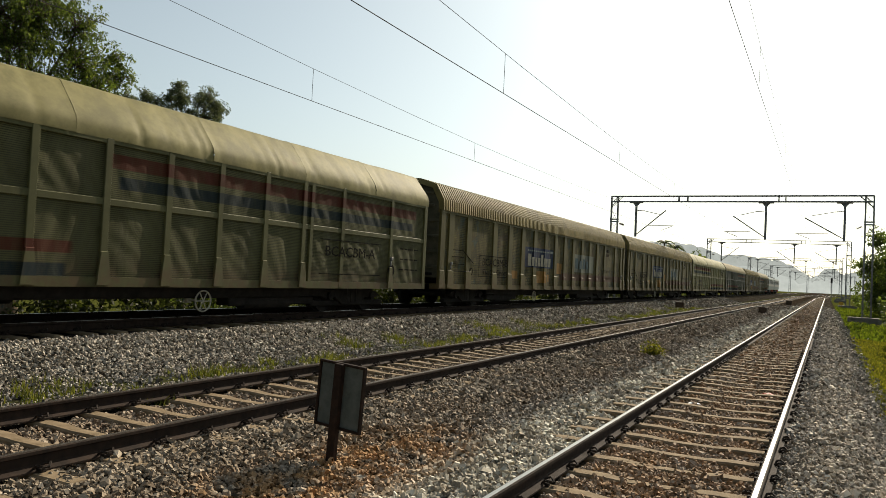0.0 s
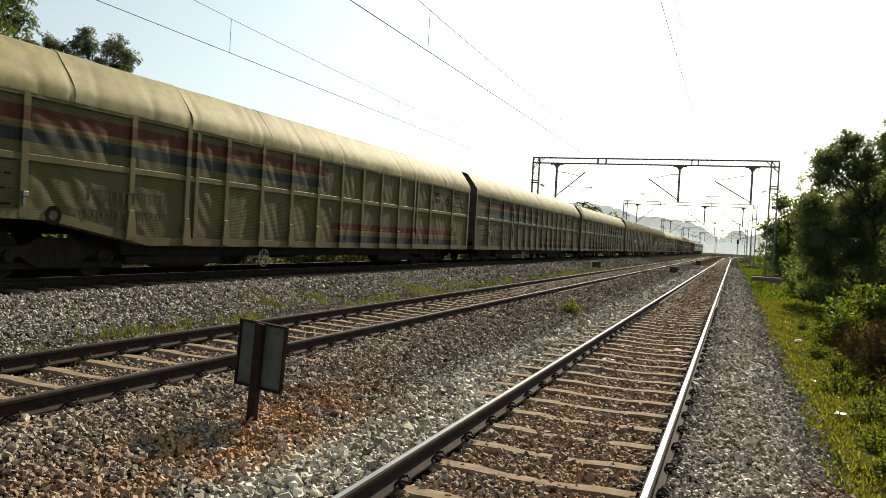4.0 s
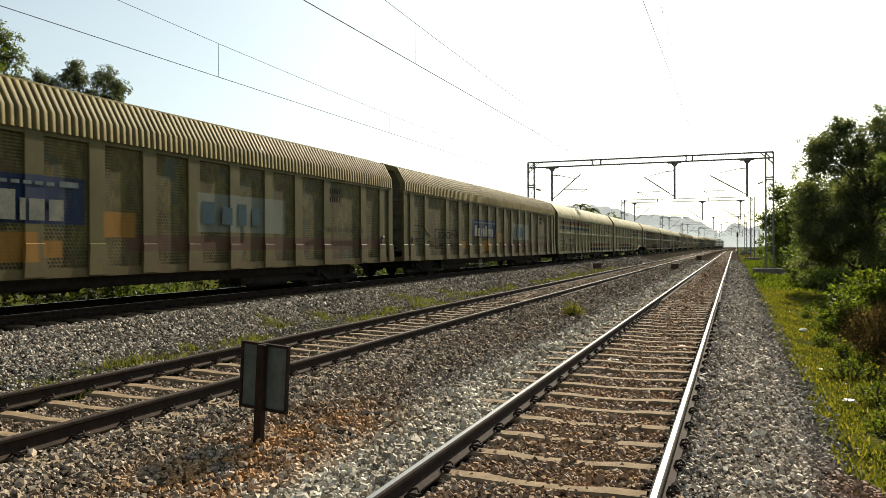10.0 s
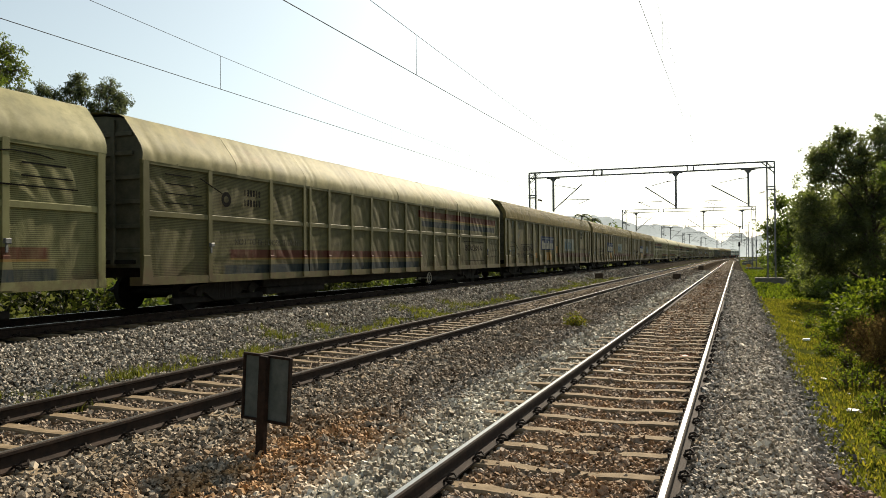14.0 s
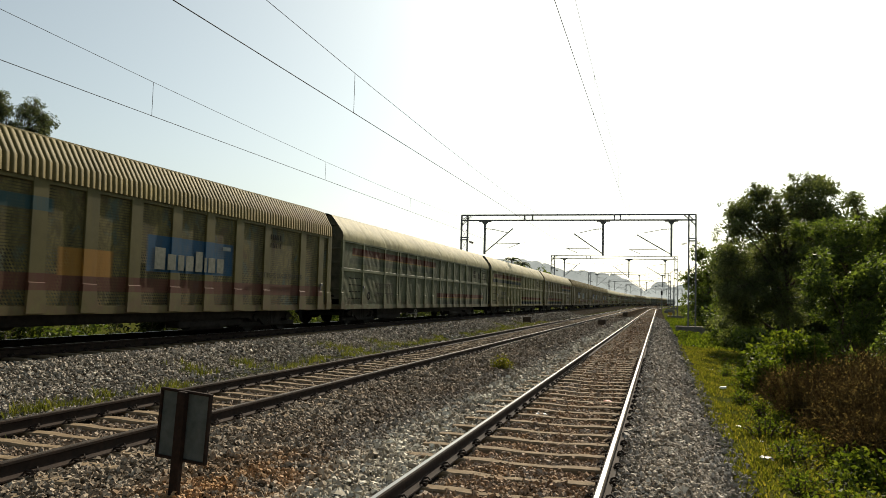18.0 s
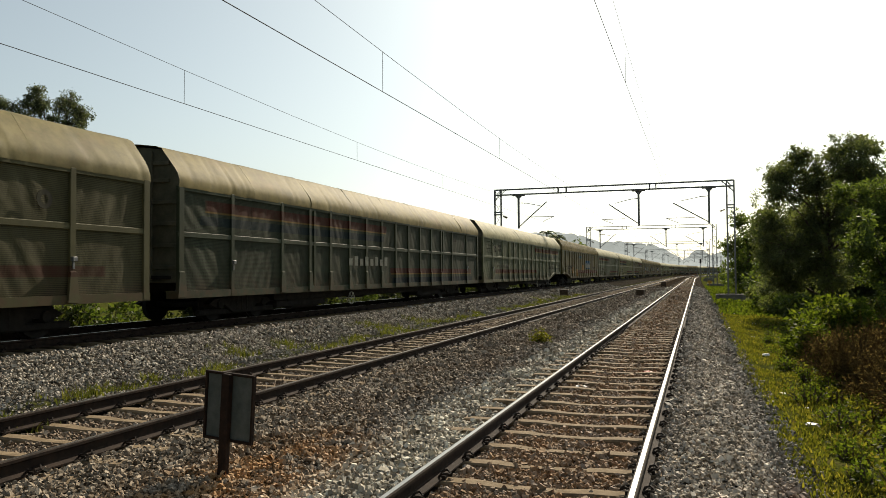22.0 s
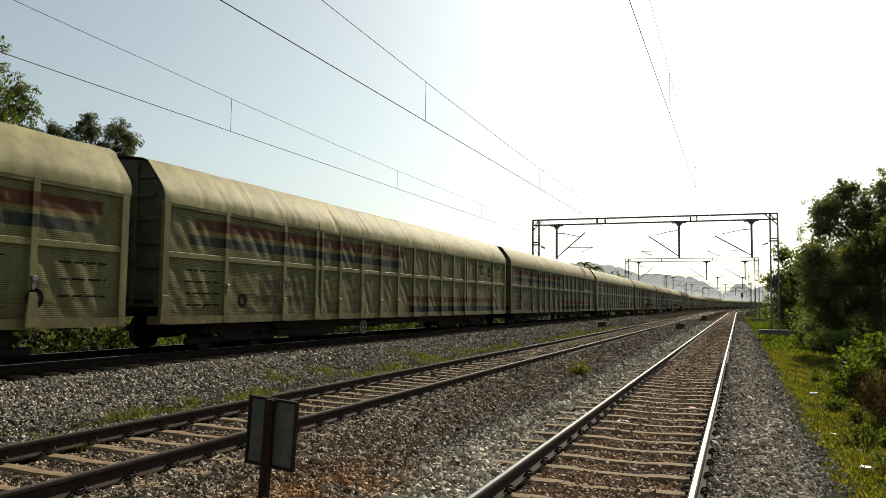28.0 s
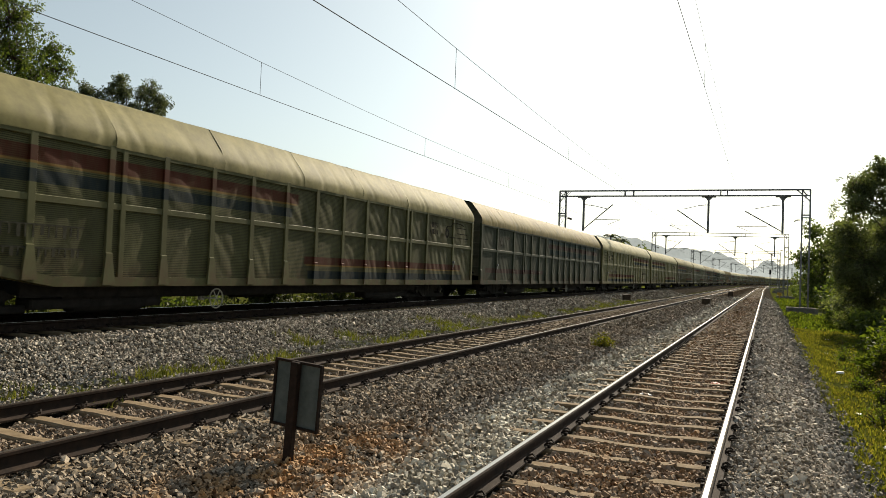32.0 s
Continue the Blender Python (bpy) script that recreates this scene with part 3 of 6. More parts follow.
def overhead_wires():
    for x, zc in CONTACT.items():
        w = empty("overhead_wire", pose(x, 0, 0))
        tagged(w, "thin contact and messenger wires strung over the track", "wire", "overhead wires above the tracks")
        s = Shape().path([(bend(y), y, zc) for y in SPANS], [0.0088 if x < -5 else 0.006] * len(SPANS), 5)
        part("contact_wire", s.mesh("contact_wire", M_WIRE), w)
        pts, hang = [], Shape()
        for a, b in zip(SPANS, SPANS[1:]):
            for i in range(12):
                u = i / 12
                pts.append((bend(a + (b - a) * u), a + (b - a) * u, zc + 0.70 + 0.72 * (2 * u - 1) ** 2))
        s = Shape().path(pts, [0.0062 if x < -5 else 0.0045] * len(pts), 5)
        part("messenger_wire", s.mesh("messenger_wire", M_WIRE), w)
        for a, b in zip(SPANS[1:4], SPANS[2:5]):
            for k in range(6):
                y = a + 5.3 + k * 10.6 - (0.9 if -8 < x < -5 else 0.0)
                if y > b - 4:
                    continue
                u = (y - a) / (b - a)
                d = Shape().tube((0, y, zc), (0, y, zc + 0.70 + 0.72 * (2 * u - 1) ** 2), 0.006, n=4)
                part("dropper", d.mesh("dropper", M_WIRE), w)


# ------------------------------------------------------------ plants
def leaves(rng, centres, radii, count, size, droop=0.3, shell=0.55, flat=1.0):
    """Folded leaves scattered through clumps: arrays of vertices and quads."""
    C, R = np.asarray(centres, float), np.asarray(radii, float)
    wt = R ** 2
    k = rng.choice(len(C), count, p=wt / wt.sum())
    d = rng.normal(size=(count, 3))
    d /= np.linalg.norm(d, axis=1, keepdims=True)
    rad = R[k] * (shell + (1 - shell) * rng.random(count)) * rng.uniform(0.75, 1.15, count)
    p = C[k] + d * rad[:, None] * np.array([1, 1, flat])
    a = d + rng.normal(size=(count, 3)) * 0.7
    a[:, 2] -= droop
    a /= np.linalg.norm(a, axis=1, keepdims=True)
    b = np.cross(a, rng.normal(size=(count, 3)))
    b /= np.linalg.norm(b, axis=1, keepdims=True)
    c = np.cross(a, b)
    s = size * rng.uniform(0.55, 1.3, count)[:, None]
    v = np.stack([p, p + a * s * 0.5 + b * s * 0.27 + c * s * 0.08, p + a * s, p + a * s * 0.5 - b * s * 0.27 + c * s * 0.08], 1)
    return v.reshape(-1, 3), np.arange(4 * count).reshape(-1, 4)


def tree(name, label, base, height, crown, n_leaf, leaf, mat, seed, trunk_r=0.22, clump=0.9, low=0.35, kind="tree", group=""):
    """A branching tree: a tapered trunk, forking limbs, and leaf clumps at the limb ends. crown: half widths in x, y."""
    rng = np.random.default_rng(seed)
    x, y = base
    z = float(ground_z(x, y))
    ob = empty(name, pose(x, y, z))
    tagged(ob, label, kind, group)
    s = Shape()
    lean = rng.normal(0, 0.04, 2)
    pts = [(lean[0] * height * u, lean[1] * height * u, -0.3 + (height * 0.72 + 0.3) * u) for u in np.linspace(0, 1, 7)]
    s.path(pts, [trunk_r * (1.25 - u) for u in np.linspace(0, 1, 7)], 8)
    centres, radii = [], []
    for i in range(26):
        u = low + (1 - low) * (i + rng.random()) / 26
        start = Vector((lean[0] * height * u * 0.7, lean[1] * height * u * 0.7, height * max(0.18, u * 0.66)))
        ang = i * 2.4 + rng.normal(0, 0.3)
        reach = math.sqrt(max(0.05, 1 - ((u - 0.62) / 0.5) ** 2)) * rng.uniform(0.55, 1.0)
        end = Vector((math.cos(ang) * crown[0] * reach, math.sin(ang) * crown[1] * reach, height * u * rng.uniform(0.93, 1.02)))
        mid = (start + end) / 2 + Vector((rng.normal(0, 0.2), rng.normal(0, 0.2), 0.2))
        s.path([start, mid, end], [trunk_r * 0.36, trunk_r * 0.22, 0.02], 5)
        for j in range(4):
            q = end + Vector(rng.normal(0, clump * 0.75, 3))
            s.path([mid.lerp(end, 0.5), q], [0.03, 0.012], 4)
            centres.append(q)
            radii.append(clump * rng.uniform(0.45, 0.95))
    part("trunk", s.mesh("trunk", M_BARK, True), ob)
    v, f = leaves(rng, centres, radii, n_leaf, leaf)
    part("crown", mesh_np("crown", v, f, mat), ob)
    return ob


def palm(label, foot, height, seed):
    """A slim trunk with a head of arching fronds, each a rib with drooping leaflets."""
    rng = np.random.default_rng(seed)
    x, y = foot
    z = float(ground_z(x, y))
    ob = empty("palm_tree", pose(x, y, z))
    tagged(ob, label, "palm tree", "palms beyond the train")
    s = Shape().path([(0.12 * math.sin(2 * u), 0, -0.3 + (height - z - 0.9) * u) for u in np.linspace(0, 1, 6)], [0.2 - 0.08 * u for u in np.linspace(0, 1, 6)], 8)
    part("trunk", s.mesh("trunk", M_BARK, True), ob)
    top = Vector((0.11, 0, height - z - 1.2))
    for i in range(15):
        ang, lift, ln = i * 2.4 + rng.normal(0, 0.2), rng.uniform(0.15, 1.15), rng.uniform(1.5, 2.2)
        out = Vector((math.cos(ang), math.sin(ang), 0))
        side = Vector((-out.y, out.x, 0))
        v, f = [], []
        for k in range(12):
            u = (k + 1) / 12
            p = top + out * (ln * u * math.cos(lift * (1 - 0.3 * u))) + Vector((0, 0, ln * (math.sin(lift) * u - 0.75 * u * u)))
            for e in (-1, 1):
                tip = p + side * (e * 0.42 * math.sin(3.0 * u)) + out * 0.15 - Vector((0, 0, 0.28))
                n = len(v)
                v += [p - out * 0.07, p + out * 0.07, tip + out * 0.02, tip - out * 0.02]
                f.append((n, n + 1, n + 2, n + 3))
        part("frond", mesh_from("frond", v, f, M_LEAF_OLIVE), ob)


def lobed_tree(name, label, foot, lobes, leaf, mat, seed, dens=2000, trunk_r=0.2, group="", fill=0.12, airy=0.0, droop=0.35):
    """A tree whose crown is a set of leafy lobes (x, z, radius, and depth), each carried by a limb from the trunk."""
    rng = np.random.default_rng(seed)
    x0, y0 = foot
    z0 = float(ground_z(x0, y0))
    ob = empty(name, pose(x0, y0, z0))
    tagged(ob, label, "tree", group)
    s = Shape()
    top = max(l[1] for l in lobes) - z0
    pts = [Vector((0.1 * math.sin(3 * u), 0.1 * math.cos(2 * u), -0.3 + (top * 0.8 + 0.3) * u)) for u in np.linspace(0, 1, 7)]
    s.path(pts, [trunk_r * (1.2 - 0.95 * u) for u in np.linspace(0, 1, 7)], 8)
    centres, radii = [], []
    for lx, lz, lr, *dy in lobes:
        c = Vector((lx - x0, dy[0] if dy else rng.uniform(-1, 1) * 1.2, lz - z0))
        a = pts[min(5, max(1, int(7 * (c.z * 0.6) / (top * 0.8))))]
        mid = a.lerp(c, 0.55) + Vector((0, 0, 0.15))
        s.path([a, mid, c], [trunk_r * 0.35, trunk_r * 0.2, 0.02], 5)
        for _ in range(int(16 + 70 * lr * lr) if airy else max(16, int(26 * lr))):
            d = Vector(rng.normal(size=3)).normalized()
            q = c + d * lr * (rng.uniform(0.3, 1.12) if airy else rng.uniform(0.35, 1.22 if lr > 0.65 else 1.05))
            s.path([c.lerp(q, 0.1), q], [0.018, 0.006], 3)
            centres.append(q)
            radii.append(airy * rng.uniform(0.7, 1.4) if airy else max(0.18, lr * rng.uniform(0.12, 0.38)))
        if not airy:
            centres.append(c)
            radii.append(lr * 0.75)
    part("trunk", s.mesh("trunk", M_BARK, True), ob)
    n = int(sum(l[2] ** 2 for l in lobes) * dens)
    v, f = leaves(rng, centres, radii, n, leaf, droop, 0.1)
    if fill:
        core = [(lx - x0, dy[0] if dy else 0.0, lz - z0) for lx, lz, lr, *dy in lobes]
        v2, f2 = leaves(rng, core, [0.78 * l[2] for l in lobes], int(n * fill), leaf * 2.0, 0.35, 0.15)
        f = np.concatenate([f, f2 + len(v)])
        v = np.concatenate([v, v2])
    part("crown", mesh_np("crown", v, f, mat), ob)
    return ob


def bush(name, label, base, size, n_leaf, leaf, mat, seed, kind="bush", stems=14, twiggy=False, group=""):
    """A many-stemmed shrub of arching shoots with leaf clumps along them."""
    rng = np.random.default_rng(seed)
    x, y = base
    z = float(ground_z(x, y))
    ob = empty(name, pose(x, y, z))
    tagged(ob, label, kind, group)
    s = Shape()
    centres, radii = [], []
    for i in range(stems):
        ang = rng.random() * 6.283
        r = math.sqrt(rng.random())
        end = Vector((math.cos(ang) * size[0] * r, math.sin(ang) * size[1] * r, size[2] * rng.uniform(0.55, 1.0) * math.sqrt(max(0.15, 1 - 0.75 * r * r))))
        foot = Vector((end.x * 0.35, end.y * 0.35, -0.1))
        mid = foot.lerp(end, 0.55) + Vector((0, 0, size[2] * 0.12))
        s.path([foot, mid, end], [0.022, 0.014, 0.006], 4)
        for u in (0.25, 0.45, 0.65, 0.85, 1.0):
            p = foot.lerp(mid, min(1, u * 1.6)) if u < 0.6 else mid.lerp(end, (u - 0.6) / 0.4)
            centres.append(p)
            radii.append(rng.uniform(0.12, 0.3) * (0.6 + 0.4 * size[2]))
            if twiggy:
                for _ in range(3):
                    q = p + Vector(rng.normal(0, 0.22, 3)) + Vector((0, 0, 0.12))
                    s.path([p, q], [0.006, 0.003], 3)
    part("branching", s.mesh("branching", M_BARK if not twiggy else M_DRY), ob)
    v, f = leaves(rng, centres, radii, n_leaf, leaf, 0.15, 0.1)
    v[:, 2] = np.maximum(v[:, 2], 0.0)
    part("foliage", mesh_np("foliage", v, f, mat), ob)
    return ob


def grass(name, label, pts, h, mat, seed, width=0.012, per=6):
    """Upright blades in small tufts."""
    rng = np.random.default_rng(seed)
    pts = np.repeat(np.asarray(pts, float), per, 0)
    n = len(pts)
    p = pts + rng.normal(0, 0.05, (n, 2))
    z = ground_z(p[:, 0], p[:, 1]) - 0.02
    base = np.stack([p[:, 0], p[:, 1], z], 1)
    ang = rng.random(n) * 6.283
    side = np.stack([np.cos(ang), np.sin(ang), 0 * ang], 1)
    hh = h * rng.uniform(0.35, 1.2, n)
    bend = np.stack([-np.sin(ang), np.cos(ang), 0 * ang], 1) * (hh * rng.uniform(0.1, 0.8, n))[:, None]
    up = np.array([0, 0, 1.0])
    w = width * rng.uniform(0.7, 1.6, n)[:, None]
    mid = base + up * (hh * 0.6)[:, None] + bend * 0.35
    tip = base + up * hh[:, None] + bend
    v = np.stack([base - side * w, base + side * w, mid + side * w * 0.9, mid - side * w * 0.9, tip + side * w * 0.15, tip - side * w * 0.15], 1)
    f = np.stack([[0, 1, 2, 3], [3, 2, 4, 5]])[None] + 6 * np.arange(n)[:, None, None]
    ob = new(name, mesh_np(name, v, f, mat))
    return tagged(ob, label, "grass", kind="stuff")

# ------------------------------------------------------------ the train
HALF, SIDE, EAVE, SILL = 12.25, 1.60, 3.20, 0.64
WAGON_PITCH = 25.42
WHEEL_R = 0.42


def front_y(t):
    """Where along the track the wagon joint of the first rear unit stands at t seconds."""
    return 1.0453 * (-4.83 + 14.7766 * t + 0.01047 * t * t + 0.000323 * t ** 3)


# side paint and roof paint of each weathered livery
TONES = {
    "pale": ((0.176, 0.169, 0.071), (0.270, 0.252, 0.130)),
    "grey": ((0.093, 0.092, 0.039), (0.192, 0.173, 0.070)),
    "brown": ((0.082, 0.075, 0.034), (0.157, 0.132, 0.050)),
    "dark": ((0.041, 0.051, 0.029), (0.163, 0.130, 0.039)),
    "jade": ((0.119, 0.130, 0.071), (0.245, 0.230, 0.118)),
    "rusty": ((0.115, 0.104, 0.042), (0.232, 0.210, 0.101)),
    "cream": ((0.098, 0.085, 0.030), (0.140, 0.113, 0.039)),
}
RED, BLUE, ORANGE = (0.064, 0.014, 0.007), (0.009, 0.017, 0.021), (0.21, 0.105, 0.018)
SIGN, PALE = (0.012, 0.058, 0.115), (0.125, 0.140, 0.110)
GOLD = (0.17, 0.095, 0.022)
LAYOUT = {
    "UL": ((-11.2, -0.2, 2.655, 2.70, GOLD), (0.3, 11.0, 1.145, 1.19, GOLD), (-11.2, -0.15, 2.70, 2.95, RED), (-11.4, -0.4, 2.35, 2.57, BLUE), (0.2, 11.0, 1.19, 1.39, RED), (0.4, 11.2, 0.81, 1.02, BLUE)),
    "LU": ((-9.4, 2.0, 1.145, 1.19, GOLD), (2.0, 11.6, 2.655, 2.70, GOLD), (-9.4, 2.1, 1.19, 1.39, RED), (-9.6, 1.9, 0.81, 1.02, BLUE), (1.9, 11.6, 2.70, 2.95, RED), (2.1, 11.4, 2.35, 2.57, BLUE)),
    "LD": ((-11.5, -2.5, 1.14, 1.34, (0.040, 0.013, 0.008)), (-1.5, 11.4, 2.60, 2.82, (0.036, 0.012, 0.008)), (-1.3, 11.2, 2.28, 2.52, (0.010, 0.024, 0.024)), (-1.5, 11.2, 2.90, 3.06, (0.014, 0.030, 0.030))),
    "US": ((-11.2, 0.9, 2.66, 2.90, (0.040, 0.014, 0.010)), (-11.4, 1.4, 2.35, 2.57, (0.012, 0.030, 0.034)), (-1.6, 11.0, 1.15, 1.36, (0.050, 0.016, 0.010)), (-3.6, 0.35, 1.42, 2.10, (0.014, 0.052, 0.082))),
    "LV": ((-10.0, 0.1, 1.19, 1.39, RED), (-10.2, 0.0, 0.81, 1.02, BLUE), (0.75, 11.6, 2.70, 2.95, RED), (0.95, 11.4, 2.35, 2.57, BLUE)),
    "CA": ((2.4, 5.95, 1.58, 2.42, SIGN), (-3.6, 11.5, 1.10, 1.42, (0.072, 0.026, 0.016)), (-6.6, -5.7, 1.1, 1.7, ORANGE), (-3.9, -3.0, 0.8, 1.5, ORANGE), (-0.2, 1.3, 1.4, 1.95, ORANGE), (-2.3, -0.4, 2.58, 2.84, (0.020, 0.055, 0.060))),
    "C": ((-4.55, -1.0, 1.58, 2.42, (0.009, 0.022, 0.060)), (2.05, 5.6, 1.52, 2.40, PALE), (0.0, 11.5, 1.10, 1.42, (0.070, 0.036, 0.022)), (-5.95, -5.33, 1.08, 1.39, ORANGE), (-3.1, -2.05, 0.93, 1.44, ORANGE), (-1.95, -1.5, 1.0, 1.3, ORANGE), (-0.6, 0.25, 1.37, 1.86, ORANGE)),
}
PAINT = {}


def wagon_paint(tone, layout, holes):
    """Weathered wagon paint, with worn stripes; holes: punched sheet, its openings painted dark."""
    key = (tone, layout, holes)
    if key in PAINT:
        return PAINT[key]
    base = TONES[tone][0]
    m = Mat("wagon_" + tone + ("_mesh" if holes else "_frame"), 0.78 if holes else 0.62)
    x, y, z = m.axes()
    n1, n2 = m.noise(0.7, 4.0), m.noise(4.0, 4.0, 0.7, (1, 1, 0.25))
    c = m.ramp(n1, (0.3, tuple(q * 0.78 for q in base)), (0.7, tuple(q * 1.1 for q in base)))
    wear = m.ramp(n2, (0.32, (0.68, 0.68, 0.68)), (0.58, (1, 1, 1)))
    streak = m.ramp(m.noise(2.2, 4.0, 0.65, (1, 1.4, 0.12)), (0.46, (0, 0, 0)), (0.75, (0.6, 0.6, 0.6)))
    c = m.mix(streak, c, (0.070, 0.064, 0.034))
    grime = m.ramp(m.noise(1.3, 6.0, 0.75), (0.44, (0, 0, 0)), (0.68, (0.6, 0.6, 0.6)))
    c = m.mix(grime, c, m.mix(1.0, c, (0.58, 0.57, 0.44), "MULTIPLY"))
    foot = m.math("MULTIPLY", m.band(z, 0.4, 1.05, 0.22), m.ramp(m.noise(3.0, 5.0, 0.7), (0.4, (0, 0, 0)), (0.6, (0.65, 0.65, 0.65))))
    c = m.mix(foot, c, (0.085, 0.052, 0.03))
    if holes:
        ribbed = layout[0] == "C"
        row = m.math("MULTIPLY", z, 2 * math.pi / (0.064 if ribbed else 0.034))
        sz = m.math("SINE", row)
        sy = m.math("SINE", m.math("ADD", m.math("MULTIPLY", y, 2 * math.pi / (0.078 if ribbed else 0.034)), m.math("MULTIPLY", row, 0.5)))
        h = m.ramp(m.math("ADD", m.math("MULTIPLY", sy, 0.7 if ribbed else 0.3), m.math("MULTIPLY", sz, 0.7 if ribbed else 0.9)), (0.12 if ribbed else 0.0, (0, 0, 0)), (0.3 if ribbed else 0.6, (1, 1, 1)))
        # the shaded interior behind the holes, painted into the sheet's colour
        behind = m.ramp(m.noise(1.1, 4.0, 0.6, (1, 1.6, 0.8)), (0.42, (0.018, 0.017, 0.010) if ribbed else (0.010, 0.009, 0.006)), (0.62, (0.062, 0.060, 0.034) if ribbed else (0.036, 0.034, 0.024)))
        if ribbed:
            # slotted upper sheets are more open than the punched lower ones
            edge = m.math("ADD", z, m.math("MULTIPLY", m.math("SUBTRACT", m.noise(1.5, 2.0, 0.5, (1, 1.2, 0.3)), 0.5), 0.9))
            upper = m.band(edge, 1.92, 4.0, 0.05)
            dark = m.ramp(m.noise(2.6, 4.0, 0.65, (1, 1.0, 1.1), 1.4), (0.45, (0.25, 0.25, 0.25)), (0.55, (1, 1, 1)))
            vor = m.n("ShaderNodeTexVoronoi", Scale=2.1)
            m.l(m.coord(), vor.inputs["Vector"])
            cell = m.n("ShaderNodeSeparateColor")
            m.l(vor.outputs["Color"], cell.inputs[0])
            dark = m.mix(0.55, dark, m.ramp(cell.outputs[0], (0.35, (0.1, 0.1, 0.1)), (0.6, (1, 1, 1))))
            # long slots above, broken by plain upright strips; round holes below
            slot = m.ramp(m.math("SINE", m.math("MULTIPLY", z, 2 * math.pi / 0.058)), (0.35, (0.12, 0.12, 0.12)), (0.5, (1, 1, 1)))
            strip = m.ramp(m.noise(3.4, 1.0, 0.4, (1, 1.0, 0.05)), (0.40, (0.45, 0.45, 0.45)), (0.48, (1, 1, 1)))
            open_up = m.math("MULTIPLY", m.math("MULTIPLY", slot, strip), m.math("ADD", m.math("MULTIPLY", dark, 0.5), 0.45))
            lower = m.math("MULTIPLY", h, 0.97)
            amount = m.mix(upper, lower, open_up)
            mottle = m.ramp(m.noise(4.5, 5.0, 0.7, (1, 1.3, 0.7), 0.8), (0.38, (0.62, 0.60, 0.52)), (0.62, (1.4, 1.36, 1.2)))
            c = m.mix(1.0, c, mottle, "MULTIPLY")
            # painted-over patches: dull teal and rust brown
            c = m.mix(m.ramp(m.noise(1.6, 4.0, 0.6, (1, 1.2, 1.0), 0.5), (0.56, (0, 0, 0)), (0.66, (0.6, 0.6, 0.6))), c, (0.034, 0.072, 0.070))
            c = m.mix(m.ramp(m.noise(1.2, 4.0, 0.65, (1, 0.8, 1.6), 1.0), (0.55, (0, 0, 0)), (0.66, (0.7, 0.7, 0.7))), c, (0.062, 0.038, 0.018))
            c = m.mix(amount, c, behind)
            m.bump(m.noise(3.0, 3.0), 0.2, 0.02)
        else:
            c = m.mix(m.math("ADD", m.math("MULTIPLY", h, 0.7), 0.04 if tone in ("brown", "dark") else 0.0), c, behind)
            fold = m.noise(1.7, 3.0, 0.55, (1, 1.5, 0.9), 0.6)
            slant = m.n("ShaderNodeMapping")
            slant.inputs["Rotation"].default_value = (radians(28), 0, 0)
            slant.inputs["Scale"].default_value = (1.0, 1.9, 0.75)
            m.l(m.coord(), slant.inputs[0])
            facet = m.n("ShaderNodeTexVoronoi", Scale=1.9)
            m.l(slant.outputs[0], facet.inputs["Vector"])
            m.bump(m.math("SUBTRACT", m.math("ADD", fold, m.math("MULTIPLY", facet.outputs["Distance"], 0.25)), m.math("MULTIPLY", h, 0.02)), 0.22, 0.06)
    else:
        m.bump(m.noise(30, 3.0), 0.15, 0.004)
    for y0, y1, z0, z1, col in LAYOUT[layout]:
        f = m.math("MULTIPLY", m.band(y, y0, y1, 0.05), m.band(z, z0, z1, 0.008))
        f = m.math("MULTIPLY", f, m.math("MULTIPLY", wear, 0.85 if tone in ("brown", "dark") else 0.4 if tone == "jade" and col == BLUE else 0.97))
        c = m.mix(f, c, m.mix(0.06, col, c) if holes else col)
    PAINT[key] = m.col(c).done()
    return PAINT[key]


def roof_paint(tone):
    key = ("roof", tone)
    if key not in PAINT:
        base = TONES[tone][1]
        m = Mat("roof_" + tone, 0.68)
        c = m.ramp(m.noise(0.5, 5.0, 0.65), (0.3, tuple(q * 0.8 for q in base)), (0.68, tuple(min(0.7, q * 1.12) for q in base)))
        rust = m.ramp(m.noise(0.9, 6.0, 0.7, (1, 0.5, 1)), (0.55 if tone in ("rusty", "dark", "brown") else 0.64, (0, 0, 0)), (0.75, (0.6, 0.6, 0.6)))
        c = m.mix(rust, c, (0.20, 0.12, 0.06))
        dust = m.ramp(m.noise(2.4, 5.0, 0.7), (0.35, (0.66, 0.66, 0.62)), (0.62, (1.04, 1.02, 0.98)))
        c = m.mix(1.0, c, dust, "MULTIPLY")
        PAINT[key] = m.col(c).bump(m.noise(1.1, 3.0, 0.5, (1, 1.2, 0.7), 0.3), 0.2, 0.05).done()
    return PAINT[key]


M_BLUESIGN = simple("blue_sign", (0.011, 0.036, 0.046), (0.018, 0.054, 0.066), 6, 0.7, 0, 0.1)
M_PALEBLUE = simple("pale_blue_sign", (0.060, 0.078, 0.075), (0.11, 0.135, 0.13), 6, 0.7, 0, 0.1)
M_SIGNLETTER = simple("sign_letter_paint", (0.095, 0.10, 0.078), (0.175, 0.178, 0.14), 7, 0.7, 0, 0.1)
M_FLECK = simple("white_flecks", (0.55, 0.55, 0.5), (0.8, 0.8, 0.76), 9, 0.8, 0, 0.1)
M_WHITEPAINT = simple("white_paint", (0.22, 0.21, 0.17), (0.36, 0.35, 0.29), 4, 0.6, 0, 0.1)
